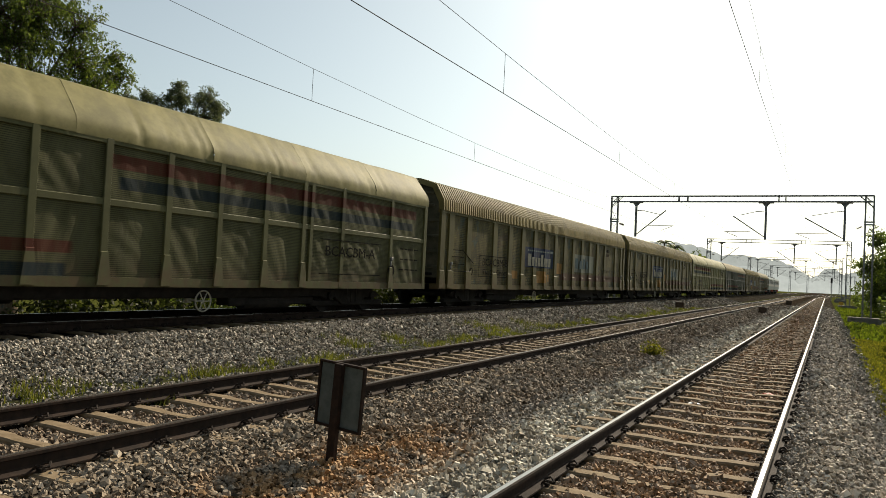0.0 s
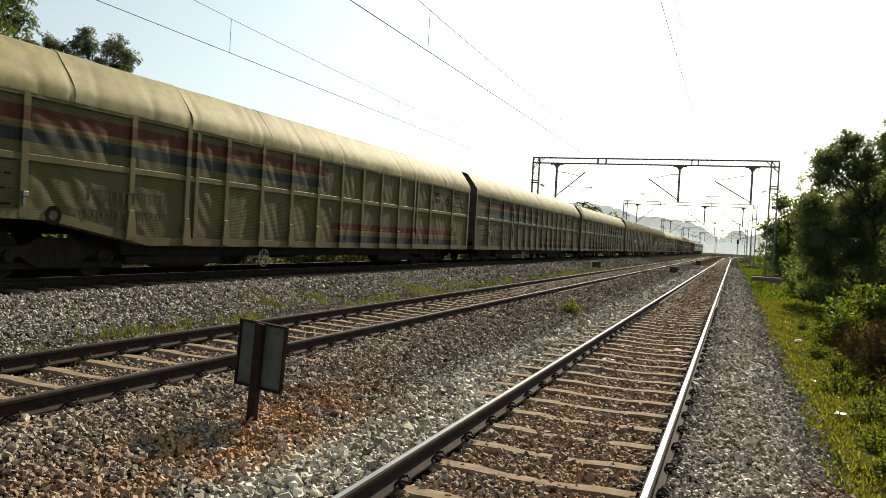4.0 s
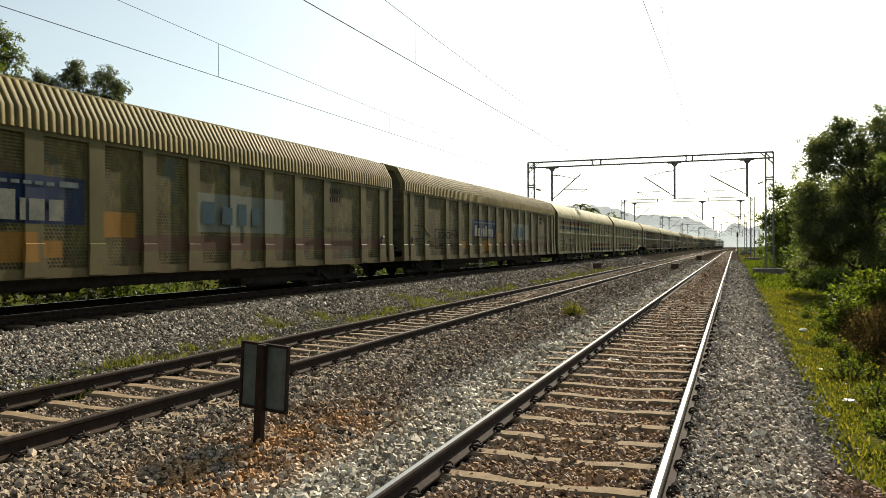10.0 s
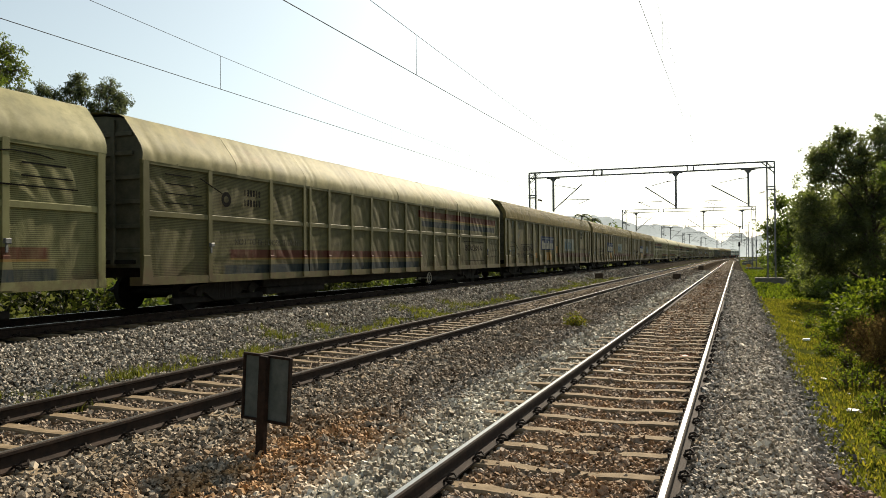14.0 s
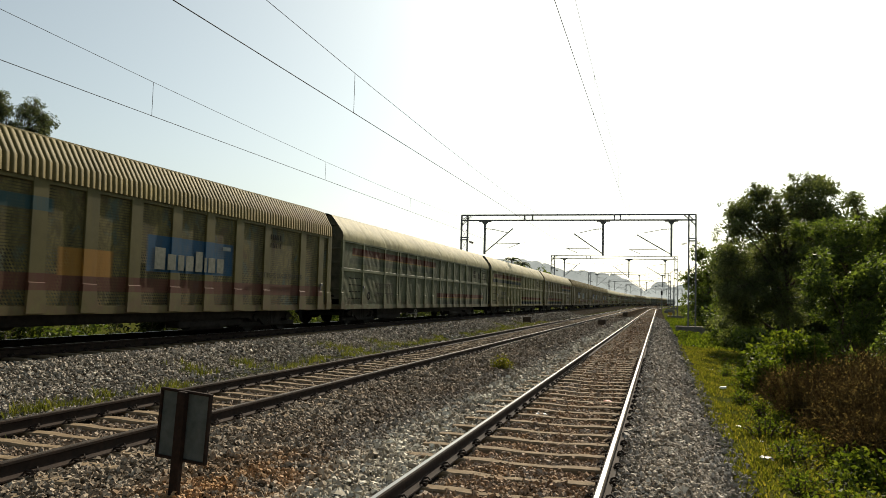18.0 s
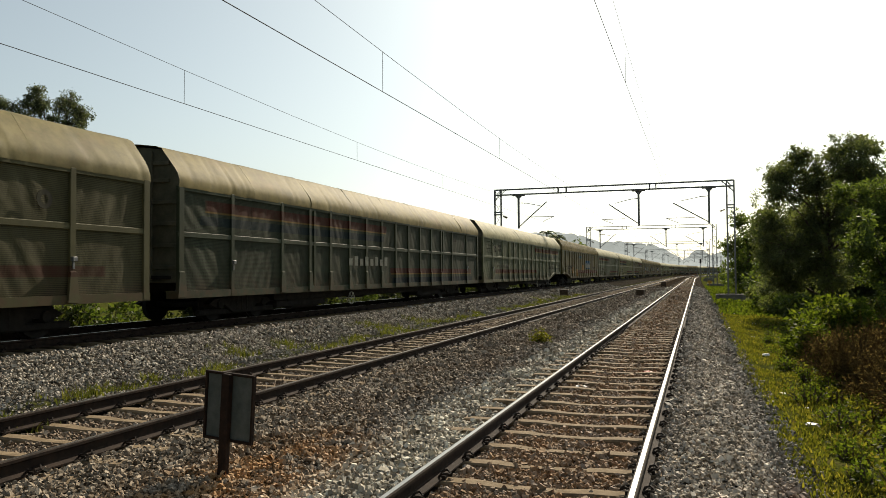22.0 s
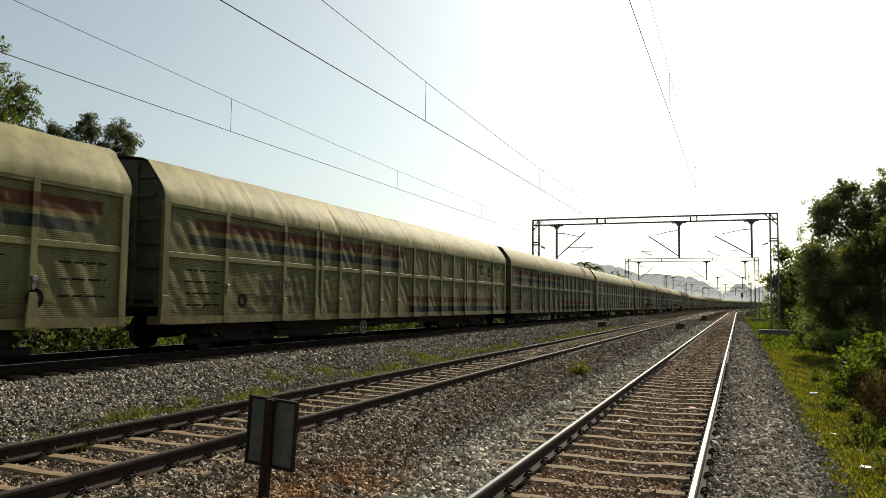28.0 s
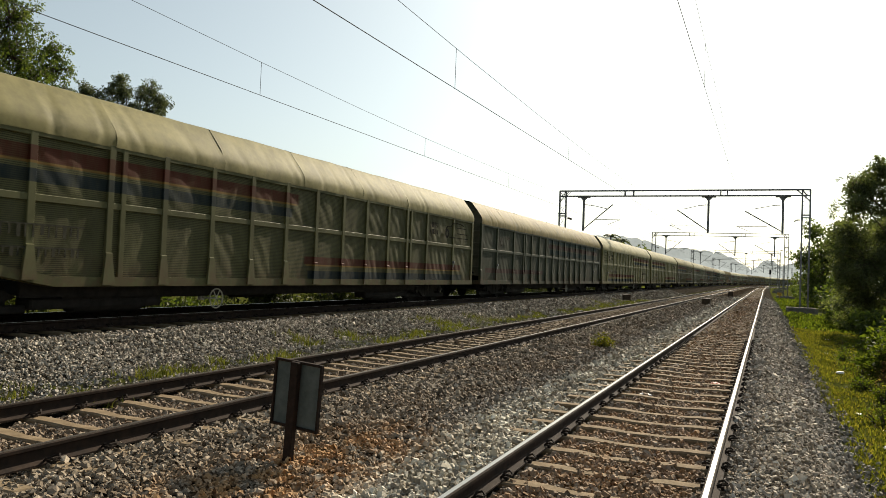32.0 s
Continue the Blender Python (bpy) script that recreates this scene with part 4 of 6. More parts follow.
M_BLACKPAINT = simple("black_paint", (0.003, 0.003, 0.003), (0.012, 0.011, 0.009), 5, 0.9, 0, 0.1)
M_BLACKPAINT.node_tree.nodes["Principled BSDF"].inputs["Specular IOR Level"].default_value = 0.03
M_FADED = simple("faded_black_paint", (0.018, 0.017, 0.013), (0.06, 0.057, 0.038), 9, 0.9, 0, 0)
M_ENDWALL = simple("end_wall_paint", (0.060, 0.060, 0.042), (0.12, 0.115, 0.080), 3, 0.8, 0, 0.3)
M_REDPAINT = simple("red_paint", (0.30, 0.05, 0.03), (0.42, 0.09, 0.05), 4, 0.5, 0, 0.1)

POSTS_S = [-12.14, -10.15, -7.75, -6.15, -4.80, -3.40, -2.05, -0.68, 0.68, 2.05, 3.40, 4.80, 6.15, 7.75, 10.15, 12.14]
POSTS_C = [-12.08, -11.46, -10.08, -7.8, -6.28, -4.89, -3.48, -2.1, -0.75, 0.6, 1.95, 3.4, 4.8, 6.2, 7.75, 10.05, 11.4, 12.08]
ROOF_S = [(1.635, 3.17), (1.64, 3.32), (1.60, 3.46), (1.49, 3.63), (1.15, 4.07), (1.0, 4.13), (0.5, 4.20), (0, 4.22)]
ROOF_C = [(1.63, 3.17), (1.62, 3.50), (1.34, 4.00), (0.75, 4.18), (0, 4.22)]


def sill_z(y, sf, sr):
    """The lower edge of the body, which rises over the bogie at a stepped end."""
    z = SILL
    for on, e in ((sf, 1), (sr, -1)):
        if on:
            z += 0.42 * min(1, max(0, (e * y - (HALF - 5.0)) / 2.4))
    return z


def bulged(rng, x, y0, y1, za0, za1, z1, bulge, ny=7, nz=6):
    """A sheet panel pushed out of shape, with soft folds."""
    u, w = np.meshgrid(np.linspace(0, 1, ny), np.linspace(0, 1, nz))
    lo = za0 + (za1 - za0) * u
    Y, Z = y0 + (y1 - y0) * u, lo + (z1 - lo) * w
    win = np.minimum(1, 10 * np.minimum(u, 1 - u)) * np.minimum(1, 8 * np.minimum(w, 1 - w))
    fold = 0.0
    lean = 1.0 if rng.random() < 0.75 else -1.0
    for amp, wave, mean, turn in ((0.75, 0.36, 0.62, 0.14), (0.22, 0.22, 0.75, 0.2), (0.7, 1.0, 0.3, 0.4)):
        # slanting pleats: round crests, sharp valleys, wandering and fading along their length
        tilt, ph = lean * rng.normal(mean, turn), rng.uniform(0, 6.28)
        run = ((Y - y0) * math.cos(tilt) + (Z - z1) * math.sin(tilt)) * 3.14 / wave
        run = run + 0.4 * np.sin(2.1 * Z + ph) + 0.3 * np.sin(2.7 * Y + 2 * ph)
        fold = fold + amp * (1.6 * np.abs(np.sin(run + ph)) - 1.0) * (0.72 + 0.28 * np.sin(ph + 3.1 * w + 2.2 * u))
    X = x + bulge * win * fold
    V = np.stack([X, Y, Z], -1)
    i, j = np.meshgrid(np.arange(ny - 1), np.arange(nz - 1))
    k = j * ny + i
    return V, np.stack([k, k + 1, k + ny + 1, k + ny], -1)


TEXT = {}


def flat_ring(x, y, z, r0, r1, mat=None):
    """A painted ring, flat on the side."""
    n = 24
    v = []
    for r in (r0, r1):
        v += [(x, y + r * math.cos(6.2832 * i / n), z + r * math.sin(6.2832 * i / n)) for i in range(n)]
    v += [(x - 0.004, py, pz) for _, py, pz in v]
    f = [(i, (i + 1) % n, n + (i + 1) % n, n + i) for i in range(n)]
    f += [(n + i, n + (i + 1) % n, 3 * n + (i + 1) % n, 3 * n + i) for i in range(n)]
    return Shape().add(v, f).mesh("painted_ring", mat or M_BLACKPAINT)


def lettering(body, height, width=None):
    """Flat letters standing on the side of a wagon, reading along -y to +y as seen from +x."""
    key = (body, height)
    if key not in TEXT:
        cu = bpy.data.curves.new("lettering", "FONT")
        cu.body, cu.size, cu.extrude, cu.resolution_u, cu.offset, cu.shear = body, height * 1.4, 0.002, 2, 0.0, 0.25 if "The" in body else 0.0
        ob = new("lettering", cu)
        dg = bpy.context.evaluated_depsgraph_get()
        me = bpy.data.meshes.new_from_object(ob.evaluated_get(dg))
        bpy.data.objects.remove(ob)
        me.materials.clear()
        me.materials.append(M_FADED if body.startswith("NOT") else M_BLACKPAINT)
        if width:
            k = width / max(v.co.x for v in me.vertices)
            for v in me.vertices:
                v.co.x *= k
        TEXT[key] = me
    return TEXT[key]


def put_text(w, body, y, z, height, x=SIDE + 0.045, width=None):
    tagged(part("lettering", lettering(body, height, width), w, "faded black painted lettering", pose(x, y, z, 90, 0, 90)), kind="stuff")


def bars(w, y0, y1, rows, label, x=SIDE + 0.045, mat=None):
    s = Shape()
    for k, z in enumerate(rows):
        y = y0 + random.uniform(0, 0.1)
        while y < y1:
            n = random.uniform(0.12, 0.3)
            s.box(x - 0.004, x, y, min(y1, y + n), z - 0.018, z + 0.018)
            y += n + 0.07
    tagged(part("stencilling", s.mesh("stencilling", mat or M_BLACKPAINT), w, label), kind="stuff")


def digit_rows(w, y0, rows, n, h, x, mat=None):
    """Rows of plain upright bars the size of stencilled digits."""
    s = Shape()
    for z in rows:
        for i in range(n):
            y = y0 + i * h * 0.72
            s.box(x - 0.004, x, y, y + h * (0.42 if i % 4 else 0.2), z, z + h)
    tagged(part("stencilling", s.mesh("stencilling", mat or M_BLACKPAINT), w, "worn black stencilled digit bars"), kind="stuff")


def line_diagram(w, y0, z0, x):
    """Thin painted guide lines: an arched lead from a ring and three level rules."""
    s = Shape()
    for a, b, z in ((0.95, 1.85, 0.26), (0.95, 2.0, 0.04), (0.2, 2.1, -0.13)):
        s.box(x - 0.004, x, y0 + a, y0 + b, z0 + z - 0.014, z0 + z + 0.014)
    pts = [(-0.15, 0.12), (0.0, 0.25), (0.35, 0.27), (0.5, 0.40), (0.75, 0.44), (1.3, 0.42), (1.6, 0.37)]
    for (a, b), (c, d) in zip(pts, pts[1:]):
        s.tube((x - 0.002, y0 + a, z0 + b), (x - 0.002, y0 + c, z0 + d), 0.013, n=4)
    tagged(part("stencilling", s.mesh("stencilling", M_BLACKPAINT), w, "thin black painted guide lines"), kind="stuff")


def bogie_mesh(s_x):
    s = Shape()
    prof = [(-1.45, 0.44), (-1.2, 0.56), (-0.6, 0.60), (-0.45, 0.72), (0.45, 0.72), (0.6, 0.60), (1.2, 0.56), (1.45, 0.44), (1.1, 0.34), (0.75, 0.40), (0.4, 0.20), (-0.4, 0.20), (-0.75, 0.40), (-1.1, 0.34)]
    n = len(prof)
    v = [(s_x - 0.07, y, z) for y, z in prof] + [(s_x + 0.07, y, z) for y, z in prof]
    f = [(i, (i + 1) % n, n + (i + 1) % n, n + i) for i in range(n)] + [tuple(range(n)), tuple(range(n, 2 * n))]
    s.add(v, f)
    for y in (-0.22, 0, 0.22):
        s.tube((s_x, y, 0.24), (s_x, y, 0.66), 0.085, n=8)
    for y in (-1.0, 1.0):
        s.tube((s_x - 0.1, y, WHEEL_R), (s_x + 0.13, y, WHEEL_R), 0.13, 0.11, n=10)
    return s


def wheelset_mesh():
    s = Shape().tube((-1.05, 0, 0), (1.05, 0, 0), 0.08, n=10)
    for e in (-1, 1):
        c = e * 0.875
        s.tube((c - 0.065, 0, 0), (c + 0.065, 0, 0), WHEEL_R, WHEEL_R - 0.008, n=28)
        s.tube((c - e * 0.095, 0, 0), (c - e * 0.055, 0, 0), WHEEL_R + 0.028, n=28)
        s.tube((c + e * 0.06, 0, 0), (c + e * 0.10, 0, 0), 0.14, n=12)
        for k in range(3):
            a = 2.094 * k
            s.tube((c + e * 0.064, 0.26 * math.cos(a), 0.26 * math.sin(a)), (c + e * 0.072, 0.26 * math.cos(a), 0.26 * math.sin(a)), 0.05, n=8)
    return s.mesh("wheelset", M_DARKSTEEL)


SHARED = {}
MOVERS, WHEELS = [], []


def running_gear(w, centres):
    if not SHARED:
        frame_s = bogie_mesh(1.06)
        SHARED["side"] = frame_s.mesh("side_frame", M_DARKSTEEL)
        SHARED["side2"] = bogie_mesh(-1.06).mesh("side_frame", M_DARKSTEEL)
        SHARED["bolster"] = Shape().box(-1.1, 1.1, -0.2, 0.2, 0.46, 0.74, 0.03).mesh("bolster", M_DARKSTEEL)
        SHARED["wheelset"] = wheelset_mesh()
    for y in centres:
        b = part("bogie", SHARED["bolster"], w, "grimy cast-steel freight bogie", pose(0, y, 0))
        part("side_frame", SHARED["side"], b)
        part("side_frame", SHARED["side2"], b)
        for e in (-1, 1):
            ws = part("wheelset", SHARED["wheelset"], b, m=pose(0, e * 1.0, WHEEL_R))
            WHEELS.append((ws, e))


def wagon(k, kind, tone, sf, sr):
    """One covered car carrier; kind: UL, LU (tarp-smooth roof) or C (ribbed roof)."""
    rng = np.random.default_rng(100 + k)
    ribbed = kind == "C"
    if k == -10:
        kind = "CA"
    lay = {1: "LV", -18: "LD", -13: "US"}.get(k, kind)
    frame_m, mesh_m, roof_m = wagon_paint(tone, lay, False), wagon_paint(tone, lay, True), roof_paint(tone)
    y_c = front_y(0) + k * WAGON_PITCH - HALF
    w = empty("car_carrier_wagon", pose(-12.68, y_c, 0.53))
    words = {"pale": "pale grey", "grey": "light grey", "brown": "faded brownish", "dark": "dull dark grey", "rusty": "pale grey rust-stained", "jade": "greenish grey", "cream": "dirty cream"}[tone]
    if ribbed:
        lab = words + " covered car-carrier wagon with ribbed roof and blue sign"
    else:
        lab = words + " covered car-carrier wagon with red and blue stripes"
    tagged(w, lab, "railway wagon", "car-carrier wagons of the train")
    zb = lambda y: sill_z(y, sf, sr)
    posts = POSTS_C if ribbed else POSTS_S
    # side posts
    for i, y in enumerate(posts):
        hw = (0.19 if 0 < i < len(posts) - 1 else 0.16) if ribbed else (0.07 if 0 < i < len(posts) - 1 else 0.09)
        z0 = zb(y)
        s = Shape().box(SIDE - 0.06, SIDE + 0.035, y - hw, y + hw, z0 + 0.02, EAVE, 0.008)
        g = hw + (0.05 if ribbed else 0.07)
        s.add([(SIDE + 0.02, y - hw, z0 + 0.62), (SIDE + 0.02, y + hw, z0 + 0.62), (SIDE + 0.06, y + hw, z0 + 0.60), (SIDE + 0.06, y - hw, z0 + 0.60),
               (SIDE + 0.02, y - g, z0 + 0.03), (SIDE + 0.02, y + g, z0 + 0.03), (SIDE + 0.08, y + g, z0 + 0.03), (SIDE + 0.08, y - g, z0 + 0.03)],
              [(0, 1, 2, 3), (4, 7, 6, 5), (3, 2, 6, 7), (0, 3, 7, 4), (1, 5, 6, 2)]) if (ribbed or i % 2 == 0 or 2 < i < 13) else None
        part("side_post", s.mesh("side_post", frame_m), w)
    for y in (posts[1], posts[-2]):
        s = Shape().box(SIDE + 0.02, SIDE + 0.10, y - 0.055, y + 0.055, 1.44, 1.53, 0.01)
        s.box(SIDE + 0.02, SIDE + 0.06, y - 0.02, y + 0.02, 1.30, 1.44)
        part("latch", s.mesh("latch", M_STEEL), w)
    if not ribbed:
        for y in (-5.85, 6.45):
            s = Shape().box(SIDE - 0.05, SIDE + 0.03, y - 0.06, y + 0.06, zb(y) + 0.02, EAVE, 0.008)
            part("door_post", s.mesh("door_post", frame_m), w)
    # rails along the side
    levels = [(EAVE - 0.10, EAVE, 0.025)] + ([] if ribbed else [(2.04, 2.16, 0.02)])
    for z0, z1, p in levels:
        s = Shape().box(SIDE - 0.05, SIDE + p, -HALF, HALF, z0, z1, 0.008)
        part("top_rail" if z0 > 3 else "middle_rail", s.mesh("rail", frame_m), w)
    # sill: one beam whose underside follows the steps
    ys = sorted({-HALF, HALF, -7.25, 7.25, -9.65, 9.65, -4, 0, 4})
    s = Shape()
    v = []
    for y in ys:
        z = zb(y)
        v += [(SIDE - 0.30, y, z), (SIDE + 0.03, y, z), (SIDE + 0.03, y, z + 0.17), (SIDE - 0.30, y, z + 0.17)]
    f = [(a * 4 + q, a * 4 + (q + 1) % 4, a * 4 + 4 + (q + 1) % 4, a * 4 + 4 + q) for a in range(len(ys) - 1) for q in range(4)]
    n = len(ys)
    s.add(v, f + [(0, 1, 2, 3), (4 * n - 4, 4 * n - 3, 4 * n - 2, 4 * n - 1)])
    part("sill", s.mesh("sill", frame_m), w)
    # panels
    for a, b in zip(posts, posts[1:]):
        if b - a < 0.3:
            continue
        spans = [(None, EAVE - 0.08)] if ribbed else [(None, 2.04), (2.16, EAVE - 0.08)]
        for lo, hi in spans:
            z0, z1 = (zb(a) + 0.12, zb(b) + 0.12) if lo is None else (lo, lo)
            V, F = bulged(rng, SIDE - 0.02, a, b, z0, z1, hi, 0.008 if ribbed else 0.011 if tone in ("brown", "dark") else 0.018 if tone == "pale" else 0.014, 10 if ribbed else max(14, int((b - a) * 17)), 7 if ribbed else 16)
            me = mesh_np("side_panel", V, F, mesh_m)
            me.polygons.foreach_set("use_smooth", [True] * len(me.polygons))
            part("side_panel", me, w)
    # far side, floor and ends
    s = Shape().box(-SIDE - 0.02, -SIDE + 0.04, -HALF, HALF, SILL + 0.42, EAVE)
    part("far_side_wall", s.mesh("far_side_wall", frame_m), w)
    s = Shape().box(-SIDE + 0.06, SIDE - 0.31, -HALF + 0.1, HALF - 0.1, 1.08, 1.16)
    s.box(-0.25, 0.25, -HALF + 0.1, HALF - 0.1, 0.78, 1.08)
    for y in np.arange(-6.5, 6.6, 1.6):
        s.box(-1.3, 1.3, y - 0.06, y + 0.06, 0.66, 1.08)
    s.box(-1.26, 1.18, -6.7, 6.7, 0.40, 0.66)
    for e in (-1, 1):
        # added dark boxes and a tube beside and in front of each bogie
        s.box(0.75, 1.16, min(e * 4.3, e * 7.3), max(e * 4.3, e * 7.3), 0.22, 0.42, 0.03)
        s.tube((1.0, e * 4.8, 0.30), (1.0, e * 6.4, 0.30), 0.17, n=12)
        s.box(0.9, 1.05, e * 9.0 - 1.7, e * 9.0 + 1.7, 0.16, 0.30, 0.02)
    s.box(1.20, 1.27, -7.6, 7.6, 0.44, 0.70)
    part("underframe", s.mesh("underframe", M_DARKSTEEL), w)
    prof = ROOF_C if ribbed else ROOF_S
    inner = [(min(px, SIDE - 0.03), pz - 0.05) for px, pz in prof]
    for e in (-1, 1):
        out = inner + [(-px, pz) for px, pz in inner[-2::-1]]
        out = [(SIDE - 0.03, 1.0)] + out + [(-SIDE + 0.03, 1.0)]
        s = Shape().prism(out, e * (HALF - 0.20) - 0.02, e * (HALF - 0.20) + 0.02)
        end = part("end_wall", s.mesh("end_wall", M_ENDWALL), w, "dull olive-grey end wall")
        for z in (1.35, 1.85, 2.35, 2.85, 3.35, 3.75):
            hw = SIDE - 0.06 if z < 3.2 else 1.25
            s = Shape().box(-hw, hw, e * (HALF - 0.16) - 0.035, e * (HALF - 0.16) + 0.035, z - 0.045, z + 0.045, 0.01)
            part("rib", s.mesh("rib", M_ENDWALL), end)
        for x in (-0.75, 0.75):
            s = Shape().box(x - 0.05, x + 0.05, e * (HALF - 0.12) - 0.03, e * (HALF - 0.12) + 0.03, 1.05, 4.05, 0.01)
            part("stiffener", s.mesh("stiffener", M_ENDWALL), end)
        s = Shape().box(-0.16, 0.16, e * HALF - 0.35, e * HALF + 0.42, 0.86, 1.10, 0.04)
        s.box(-0.22, 0.22, e * HALF + 0.25, e * HALF + 0.56, 0.80, 1.16, 0.05)
        part("coupler", s.mesh("coupler", M_DARKSTEEL), w)
    # roof
    full = prof + [(-px, pz) for px, pz in prof[-2::-1]]
    nr = len(full)
    if ribbed:
        per = 0.1625
        count = int(2 * HALF / per)
        v = []
        for i in range(count + 1):
            y = -HALF + i * per
            for dy, up in ((0.0, -0.14), (0.034, -0.14), (0.038, 0.036), (0.157, 0.036), (0.161, -0.14)):
                if y + dy > HALF + 0.001:
                    continue
                for (px, pz) in full:
                    ln = math.hypot(px, pz - 2.4)
                    v.append((px + up * px / ln, y + dy, pz + up * (pz - 2.4) / ln))
        rows_n = len(v) // nr
        k0 = np.arange(rows_n - 1)[:, None] * nr + np.arange(nr - 1)[None]
        part("roof", mesh_np("roof", np.array(v), np.stack([k0, k0 + nr, k0 + nr + 1, k0 + 1], -1), roof_m), w, "ribbed dusty cream roof")
    else:
        cuts = [-HALF, -9.2, -6.1, -3.1, 0.0, 3.1, 6.1, 9.2, HALF]
        for a, b in zip(cuts, cuts[1:]):
            ysr = np.linspace(a, b, 43)
            creases = [(rng.uniform(a, b), rng.uniform(-0.12, 0.12), rng.uniform(0.008, 0.032), rng.uniform(0, nr / 2)) for _ in range(6)]
            v = []
            ph = rng.uniform(0, 6.28, 3)
            for y in ysr:
                edge = 0.004 if y in (a, b) else 0.0
                for q, (px, pz) in enumerate(full):
                    ln = math.hypot(px, pz - 2.2)
                    up = edge + 0.005 * math.sin(ph[0] + 2.2 * y + 0.8 * q) + 0.002 * math.sin(ph[1] + 5.1 * y - q)
                    for yc, sl, dp, q0 in creases:
                        up -= dp * math.exp(-((y - yc - sl * min(q, nr - 1 - q)) / 0.06) ** 2) * max(0.0, 1 - abs(min(q, nr - 1 - q) - 2) / 3)
                    v.append((px + up * px / ln, y + (0.005 if y == a and q % 7 > 0 else 0) - (0.005 if y == b and q % 7 > 0 else 0), pz + up * (pz - 2.2) / ln))
            k0 = np.arange(len(ysr) - 1)[:, None] * nr + np.arange(nr - 1)[None]
            me = mesh_np("roof_sheet", np.array(v), np.stack([k0, k0 + nr, k0 + nr + 1, k0 + 1], -1), roof_m)
            me.polygons.foreach_set("use_smooth", [True] * len(me.polygons))
            part("roof_sheet", me, w)
    if k == -18:
        s = Shape()
        for i in range(34):
            y, u = 3.3 + rng.normal(0, 0.9), rng.uniform(0.15, 0.98)
            x, z = 1.49 - 0.34 * u, 3.63 + 0.44 * u
            a, b = rng.uniform(0.008, 0.034), rng.uniform(0.006, 0.02)
            s.add([(x + 0.012 + 0.6 * b, y - a, z + 0.014 - 0.8 * b), (x + 0.014 + 0.6 * b, y + 0.6 * a, z + 0.014 - 0.8 * b), (x + 0.012 - 0.6 * b, y + a, z + 0.014 + 0.8 * b), (x + 0.014 - 0.6 * b, y - 0.4 * a, z + 0.014 + 0.8 * b)], [(0, 1, 2, 3)])
        tagged(part("roof_flecks", s.mesh("roof_flecks", M_FLECK), w, "scattered small white flecks"), kind="stuff")
    # hand brake wheel and small gear
    hy = -3.0 if kind != "LU" else 3.2
    s = Shape().ring((SIDE - 0.12, hy, 0.36), 0.21, 0.016, "x", 22, 6)
    for a in range(3):
        c, d = math.cos(a * 1.047), math.sin(a * 1.047)
        s.tube((SIDE - 0.12, hy - 0.2 * c, 0.36 - 0.2 * d), (SIDE - 0.12, hy + 0.2 * c, 0.36 + 0.2 * d), 0.011, n=5)
    s.tube((SIDE - 0.55, hy, 0.36), (SIDE - 0.12, hy, 0.36), 0.02, n=6)
    s.box(SIDE - 0.58, SIDE - 0.5, hy - 0.06, hy + 0.06, 0.30, 0.70)
    part("hand_brake_wheel", s.mesh("hand_brake_wheel", M_WHITEPAINT), w, "white spoked hand brake wheel")
    s = Shape().tube((0.6, -1.4, 0.5), (0.6, -0.3, 0.5), 0.2, n=12)
    part("brake_cylinder", s.mesh("brake_cylinder", M_DARKSTEEL), w)
    running_gear(w, (-9.0, 9.0))
    # writing and marks
    off = SIDE + 0.042
    if ribbed:
        e = 1
        put_text(w, "BCACBM-B", -8.95, 1.50, 0.28, off, 2.4)
        put_text(w, "The Car Carrier", -8.88, 1.18, 0.20, off, 2.25)
        s = Shape()
        for z in (1.10, 1.85):
            s.box(off - 0.004, off, -9.2, -6.6, z - 0.012, z + 0.012)
        for y in (-9.2, -6.6):
            s.box(off - 0.004, off, y - 0.012, y + 0.012, 1.10, 1.85)
        part("painted_border", s.mesh("painted_border", M_BLACKPAINT), w)
        part("painted_ring", flat_ring(off, -9.85, 1.26, 0.083, 0.137), w)
        s = Shape()
        for y0, y1, z in ((-11.3, -10.6, 1.95), (-11.4, -10.5, 1.72), (-11.5, -10.45, 1.48), (-11.4, -10.0, 1.25)):
            s.box(off - 0.004, off, y0, y1, z - 0.012, z + 0.012)
        s.tube((off, -10.6, 1.97), (off, -9.7, 1.55), 0.012, n=4)
        tagged(part("stencilling", s.mesh("stencilling", M_BLACKPAINT), w, "thin black painted lines"), kind="stuff")
        put_text(w, "NOT TO BE LOOSE SHUNTED", 7.2, 1.62, 0.15, off)
        digit_rows(w, 7.9, (2.75, 2.5), 6, 0.15, off)
        sh = 6.95 if k == -10 else 0.0
        y = -4.35 + sh
        for n_, wd in enumerate((0.42, 0.34, 0.26, 0.34, 0.32, 0.12, 0.34, 0.34)):
            q = Shape().box(off - 0.002, off + 0.002, y, y + wd * 0.9, 1.64, 1.64 + (0.50 if n_ in (0, 4) else 0.37), 0.001)
            part("letter_block", q.mesh("letter_block", M_SIGNLETTER), w, "worn pale cream painted block")
            y += wd + 0.055
        part("sign_emblem", Shape().box(off - 0.002, off + 0.002, -1.6 + sh, -1.2 + sh, 2.24, 2.34, 0.001).mesh("sign_emblem", M_PALEBLUE), w, "small pale blue painted emblem")
